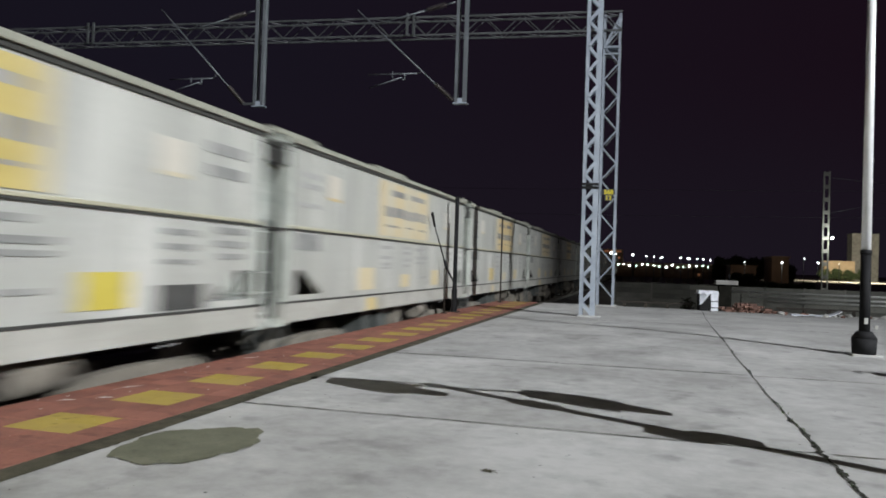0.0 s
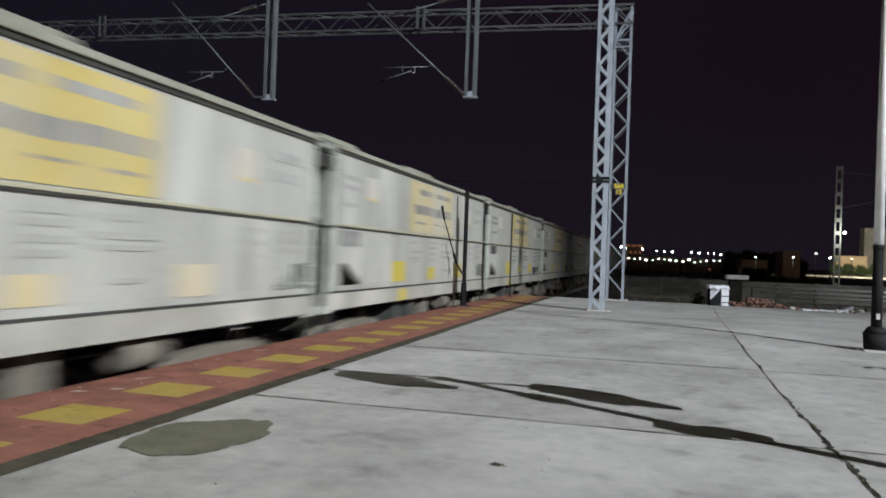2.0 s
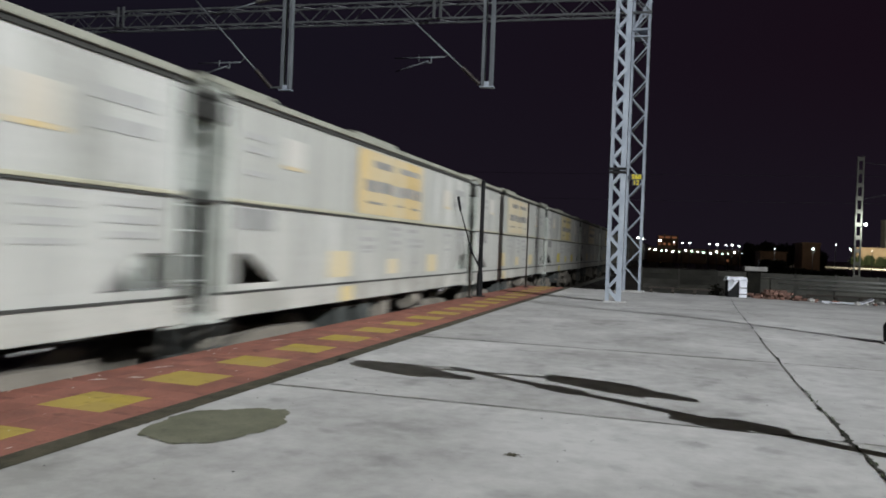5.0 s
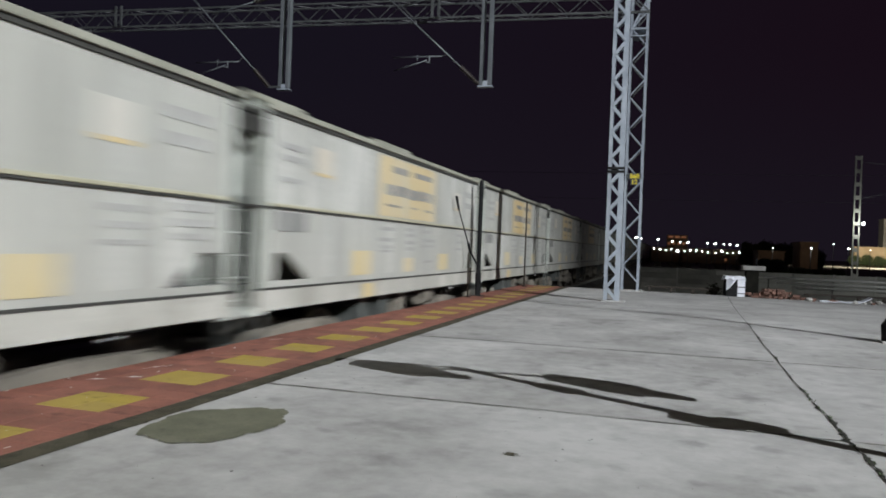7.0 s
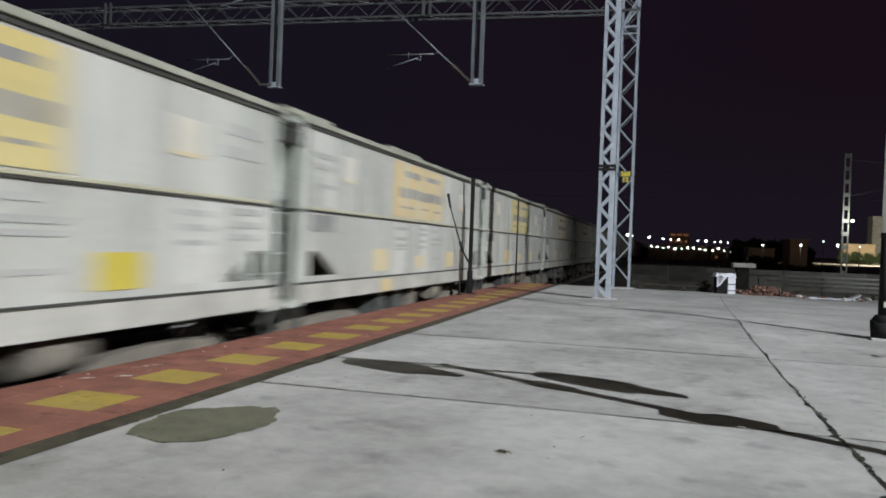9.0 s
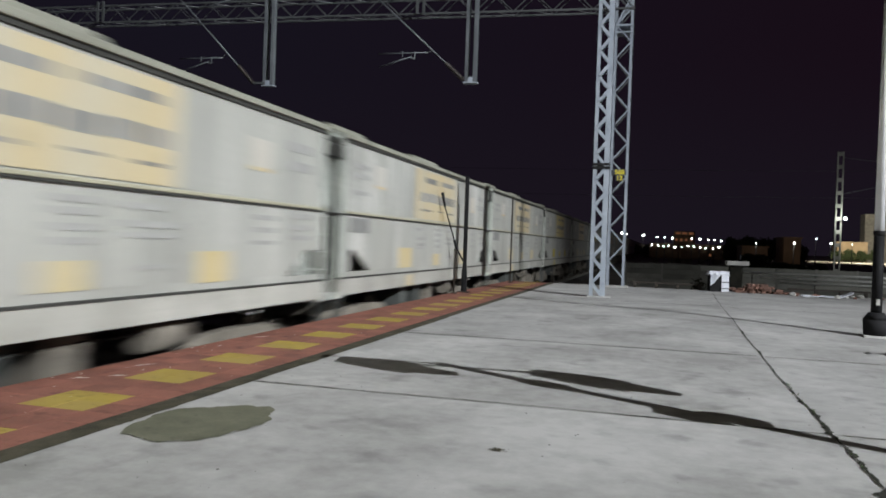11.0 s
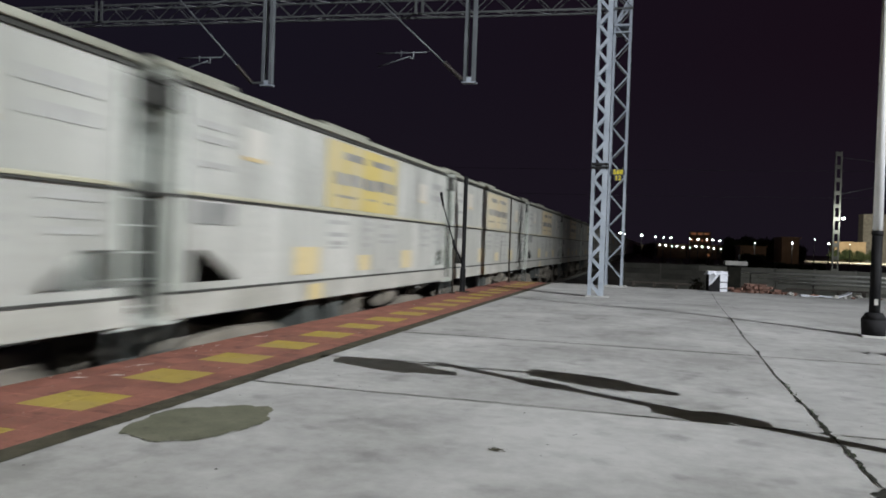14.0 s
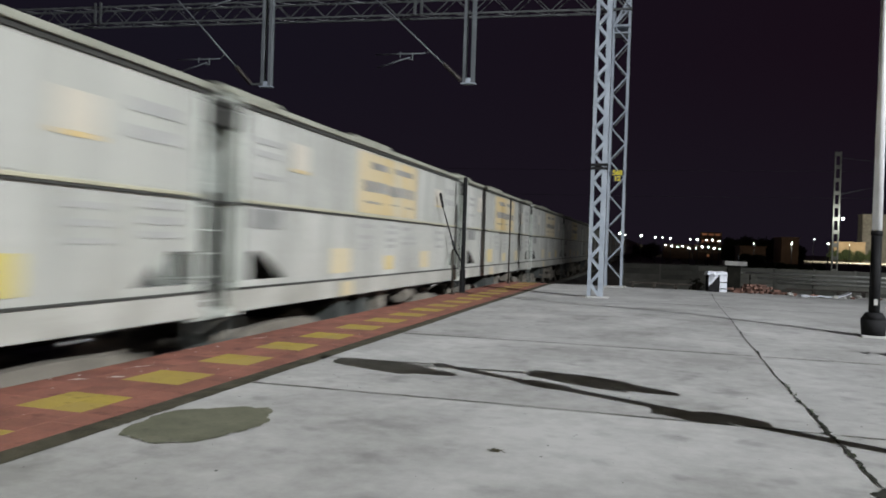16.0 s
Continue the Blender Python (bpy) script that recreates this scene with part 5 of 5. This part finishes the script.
def far_lamps():
    for x, z, s in ((-13.4, 7.2, 0.32), (-11.6, 6.85, 0.2), (-5.4, 6.6, 0.30), (-0.2, 6.1, 0.2), (2.6, 6.0, 0.18), (5.4, 5.95, 0.25), (12.3, 5.87, 0.2), (15.1, 5.75, 0.30), (18.2, 5.7, 0.18), (20.3, 5.7, 0.2), (22.7, 5.4, 0.2), (26.0, 5.5, 0.24), (28.0, 5.3, 0.22), (34.8, 4.94, 0.15), (47.5, 5.37, 0.24), (54.8, 7.04, 0.14), (59.6, 5.58, 0.28), (66.5, 5.4, 0.12)):
        if 23.5 < x < 30:
            continue
        px, py, pz = far_point(x, z, 120 if x > 30 else 150)
        s *= 0.52 if x > 30 else 0.7
        street_lamp(px, py, pz, s, LIGHT_WHITE)


def coach(k):
    """One far coach of the slow train, with lit windows."""
    ob = thing("lit_coach", "far railway coach with bright lit windows at night", "railway coach", "coaches of the far train")
    bm = B()
    box(bm, (0.1, -1.4, 0.9), (5.4, 1.4, 3.7), 0.2)
    part("body", bm, PLASTER_DIM, ob)
    r = jitter(40 + k)
    for i in range(5):
        bm = B()
        w = r.uniform(0.14, 0.34)
        z = r.uniform(2.85, 3.4)
        box(bm, (0.45 + i * 1.05, -1.45, z), (0.45 + i * 1.05 + w, -1.38, z + r.uniform(0.16, 0.28)), 0.03)
        part("window", bm, (LIGHT_WHITE, LIGHT_GREENISH, LIGHT_WARM)[int(r.random() * 2.15)], ob, "glowing window")
    for i in range(2):
        bm = B()
        box(bm, (0.6 + i * 3.0, -1.2, 0), (1.9 + i * 3.0, 1.2, 0.9), 0.05)
        part("bogie", bm, BOGIE_STEEL, ob)
    return ob


def brake_van():
    ob = thing("lit_brake_van", "far tall vehicle glowing dull orange at night", "railway vehicle")
    bm = B()
    box(bm, (0, -1.3, 0.9), (3.9, 1.3, 6.2), 0.1)
    part("body", bm, PLASTER_DIM, ob)
    for i in range(4):
        bm = B()
        box(bm, (0.25 + i * 0.9, -1.36, 4.3), (0.7 + i * 0.9, -1.29, 4.75), 0.03)
        part("window", bm, LIGHT_ORANGE, ob, "orange lit window")
    for i in range(3):
        bm = B()
        box(bm, (0.3 + i * 1.2, -1.36, 5.6), (1.2 + i * 1.2, -1.29, 6.0), 0.03)
        part("window", bm, LIGHT_ORANGE, ob, "orange lit window")
    bm = B()
    box(bm, (0.4, -1.2, 0), (3.5, 1.2, 0.9), 0.05)
    part("bogie", bm, BOGIE_STEEL, ob)
    return ob


def house(name, x0, z0, x1, z1, d, m, label, floors, cols, lit=()):
    a, b = far_point(x0, z0, d), far_point(x1, z1, d)
    w, h = b[0] - a[0], max(a[2], b[2]) + 1.1
    ob = thing(name, label, "building", at=pose(a[0], d, -1.1))
    bm = B()
    box(bm, (0, 0, 0), (w, 8, h))
    part("wall", bm, m, ob)
    bm = B()
    box(bm, (-0.2, -0.2, h), (w + 0.2, 8.2, h + 0.2), 0.03)
    part("roof", bm, m, ob)
    for f in range(floors):
        for c in range(cols):
            cw, fh = w / cols, h / floors
            bm = B()
            box(bm, (cw * (c + 0.3), -0.06, fh * (f + 0.35)), (cw * (c + 0.7), 0.02, fh * (f + 0.8)))
            part("window", bm, LIGHT_WARM if (f, c) in lit else GLASS_DARK, ob)
    return ob


def tree(x, y, height, spread, seed):
    r = jitter(seed)
    ob = thing("tree", "dark leafy tree against the night sky", "tree", "far dark trees", at=pose(x, y, -1.1))
    bm = B()
    rod(bm, (0, 0, 0), (0.1, 0, height * 0.45), spread * 0.1, spread * 0.06, seg=8)
    for k in range(7):
        a = r.uniform(0, 6.28)
        z = height * r.uniform(0.3, 0.5)
        rod(bm, (0.08, 0, z), (math.cos(a) * spread * 0.5, math.sin(a) * spread * 0.5, z + height * r.uniform(0.15, 0.4)), spread * 0.04, spread * 0.012, seg=6)
    part("trunk", bm, BARK, ob)
    verts, faces = [], []
    for c in range(46):
        a, z = r.uniform(0, 6.28), r.uniform(0.3, 1.0)
        rad = spread * (0.25 + 0.5 * math.sin(math.pi * min(1, z * 0.9))) * r.uniform(0.3, 1)
        c0 = Vector((math.cos(a) * rad, math.sin(a) * rad, height * z))
        for k in range(90):
            p = c0 + Vector((r.gauss(0, 1), r.gauss(0, 1), r.gauss(0, 0.8))) * spread * 0.14
            d = Vector((r.uniform(-1, 1), r.uniform(-1, 1), r.uniform(-1, 1))).normalized() * 0.2
            e = d.orthogonal().normalized() * 0.1
            n = len(verts)
            verts += [p - d, p + e, p + d, p - e]
            faces.append((n, n + 1, n + 2, n + 3))
    me = bpy.data.meshes.new("crown")
    me.from_pydata([tuple(v) for v in verts], [], faces)
    me.materials.append(LEAF)
    cr = new("crown", me)
    cr.parent = ob
    return ob


def signal_tower():
    ob = thing("lattice_pole", "far slender battened concrete pole with a bright lamp", "mast", at=pose(14.3, 69.5, -1.1))
    for s in (-1, 1):
        bm = B()
        box(bm, (s * 0.205 - 0.055, -0.08, 0), (s * 0.205 + 0.055, 0.08, 11.1), 0.01)
        part("leg", bm, WALL_GREY, ob)
    for k in range(11):
        bm = B()
        z = 0.0 + k * 1.075
        box(bm, (-0.149, -0.06, z), (0.149, 0.06, min(z + 0.32, 11.1)), 0.01)
        part("batten", bm, WALL_GREY, ob)
    bm = B()
    rod(bm, (0.2, -0.1, 5.3), (0.42, -0.5, 5.55), 0.03)
    part("lamp_arm", bm, GALV_DIM, ob)
    bm = B()
    bmesh.ops.create_icosphere(bm, subdivisions=2, radius=0.11, matrix=Matrix.Translation((0.42, -0.5, 5.55)))
    part("lamp_head", bm, LIGHT_WHITE, ob, "glowing white lamp head")
    bm = B()
    rod(bm, (0.2, 0, 10.6), (7.0, 3, 10.2), 0.02)
    rod(bm, (0.2, 0, 7.6), (6.0, 3, 9.0), 0.02)
    part("stay_wire", bm, GALV_DIM, ob)


def yard_wires():
    """Thin feeder wires slung across the tracks beyond the platform."""
    for z, sag in ((9.05, 0.10), (6.55, 0.18)):
        bm = B()
        sweep(bm, [Vector((-46 + 20 * k, 75 + 0.6 * k, z + sag * (k - 2) ** 2 * 0.5)) for k in range(5)], 0.014, seg=5)
        tagged(part("overhead_wire", bm, GALV_DIM), "thin grey feeder wire slung across the tracks", "wire", "feeder wires")


    for x, y in ((-46, 75.0), (34, 77.4)):
        pole = thing("wire_pole", "slim steel pole that carries the feeder wires", "pole", "feeder poles", at=pose(x, y, -1.1))
        bm = B()
        rod(bm, (0, 0.09, 0), (0, 0.09, 11.0), 0.09, 0.06, seg=10)
        part("shaft", bm, GALV_DIM, pole)
        bm = B()
        bar(bm, (-0.3, 0.09, 10.35), (0.3, 0.09, 10.35), 0.08)
        bar(bm, (-0.3, 0.09, 8.0), (0.3, 0.09, 8.0), 0.08)
        part("cross_arm", bm, GALV_DIM, pole)


def distance():
    # the wedge outline puts the lamp-lit patch of road into the shape
    bm = B()
    lower = [bm.verts.new((x, y, -1.1)) for x, y in ((38, 296), (120, 205), (120, 420))]
    upper = [bm.verts.new((x, y, -0.9)) for x, y in ((38, 296), (120, 205), (120, 420))]
    bm.faces.new(upper)
    for k in range(3):
        bm.faces.new((lower[k], lower[(k + 1) % 3], upper[(k + 1) % 3], upper[k]))
    tagged(part("far_road", bm, ROAD_PALE), "far pale road in the outline of its lamp-lit patch", "road", kind="structure")
    far_lamps()
    house("brick_shed", 30.0, 3.5, 38.8, 3.3, 128, PLASTER_DIM, "far low brown shed in the dark", 1, 0)
    house("small_building", 44.1, 7.1, 49.8, 7.1, 126, PLASTER_DIM, "far brown building with a flat roof", 2, 0)
    house("ochre_building", 61.5, 6.3, 71.5, 6.1, 330, PLASTER, "far ochre building lit by street lamps", 1, 0)
    house("water_tower_block", 70.4, 16.3, 79.0, 16.2, 350, WALL_GREY, "far tall dull ochre block beside the road", 4, 0, lit=())
    for x, y, h, s, k in ((15.6, 147, 5.0, 2.6, 11), (18.4, 147, 4.6, 2.6, 12), (21.0, 147, 4.8, 2.6, 13), (23.6, 147, 4.2, 2.6, 14), (12.1, 138, 4.6, 1.6, 1), (13.6, 139, 4.2, 1.5, 2), (-1, 200, 3.5, 3.5, 3), (6, 205, 3.6, 3.5, 4), (12, 200, 3.4, 3.5, 5), (-6, 200, 3.4, 3.0, 9),
                          (12.4, 116, 2.0, 1.3, 21), (14.0, 116, 1.9, 1.4, 22), (15.7, 116, 0.9, 1.3, 23), (17.2, 116, 0.9, 1.2, 24), (18.6, 116, 0.8, 1.2, 25), (20.1, 116, 0.8, 1.2, 26), (21.6, 116, 0.9, 1.3, 27),
                          (66, 322, 4.0, 3.2, 31), (70.5, 322, 4.4, 3.2, 32), (75, 322, 4.1, 3.2, 33), (79.5, 322, 4.3, 3.2, 34)):
        tree(x, y, h, s, k)
    signal_tower()
    bm = B()
    bmesh.ops.create_icosphere(bm, subdivisions=2, radius=0.16)
    ob = thing("ground_signal", "small orange glowing ground signal", "signal", at=pose(6.3, 100, -1.1))
    part("lens", bm, LIGHT_ORANGE, ob, "orange lens", at=pose(0, 0, 2.0))
    bm = B()
    rod(bm, (0, 0.05, 0), (0, 0.05, 2.0), 0.05)
    part("post", bm, POST_BLACK, ob)


ground()
ballast_bed(TRACK_X, "ballast")
ballast_bed(TRACK_X - 5.6, "ballast")
rails(TRACK_X)
rails(TRACK_X - 5.6)
sleepers(TRACK_X)
base = platform()
stains()
steelwork()
post = lamp_post(3.65, 14.6)
twin_lamp_post()
edge_posts()
boundary_wall()
end_rail()
junk()
yard_wires()
distance()
WAGONS = train()
COACHES = [(coach(k), -0.75 + 5.5 * k) for k in range(4)]
VAN = brake_van()
tile_strip(base)


def motions():
    # about 73 km/h, with slight surges: seconds and metres ahead of the even run
    surge = ((0.0, 0.0), (1.5, 0.0), (2.5, 0.0), (3.0, 0.02), (3.5, 0.42), (4.0, 0.57), (5.3, 0.35), (6.5, 0.12), (7.5, 0.10), (9.0, 0.10),
             (10.3, 0.38), (11.0, 0.60), (11.5, 0.68), (12.0, 0.10), (12.5, 0.0), (13.5, 0.0), (14.0, -0.02), (14.5, -0.10), (15.0, -0.10), (15.5, -0.02), (16.0, 0.0))
    for w, y in WAGONS:
        walk(w, [(t, pose(TRACK_X, y + SPEED * t + ahead, RAIL_Z)) for t, ahead in surge])
    # far slow train, seen through the yard, about 0.6 m/s
    for c, x in COACHES:
        walk(c, [(0.0, pose(x - 0.58 * 12.5, 152, -1.1)), (16.0, pose(x + 0.58 * 3.5, 152, -1.1))])
    walk(VAN, [(0.0, pose(4.6 - 1.05 * 12.5, 156, -1.1)), (16.0, pose(4.6 + 1.05 * 3.5, 156, -1.1))])


motions()
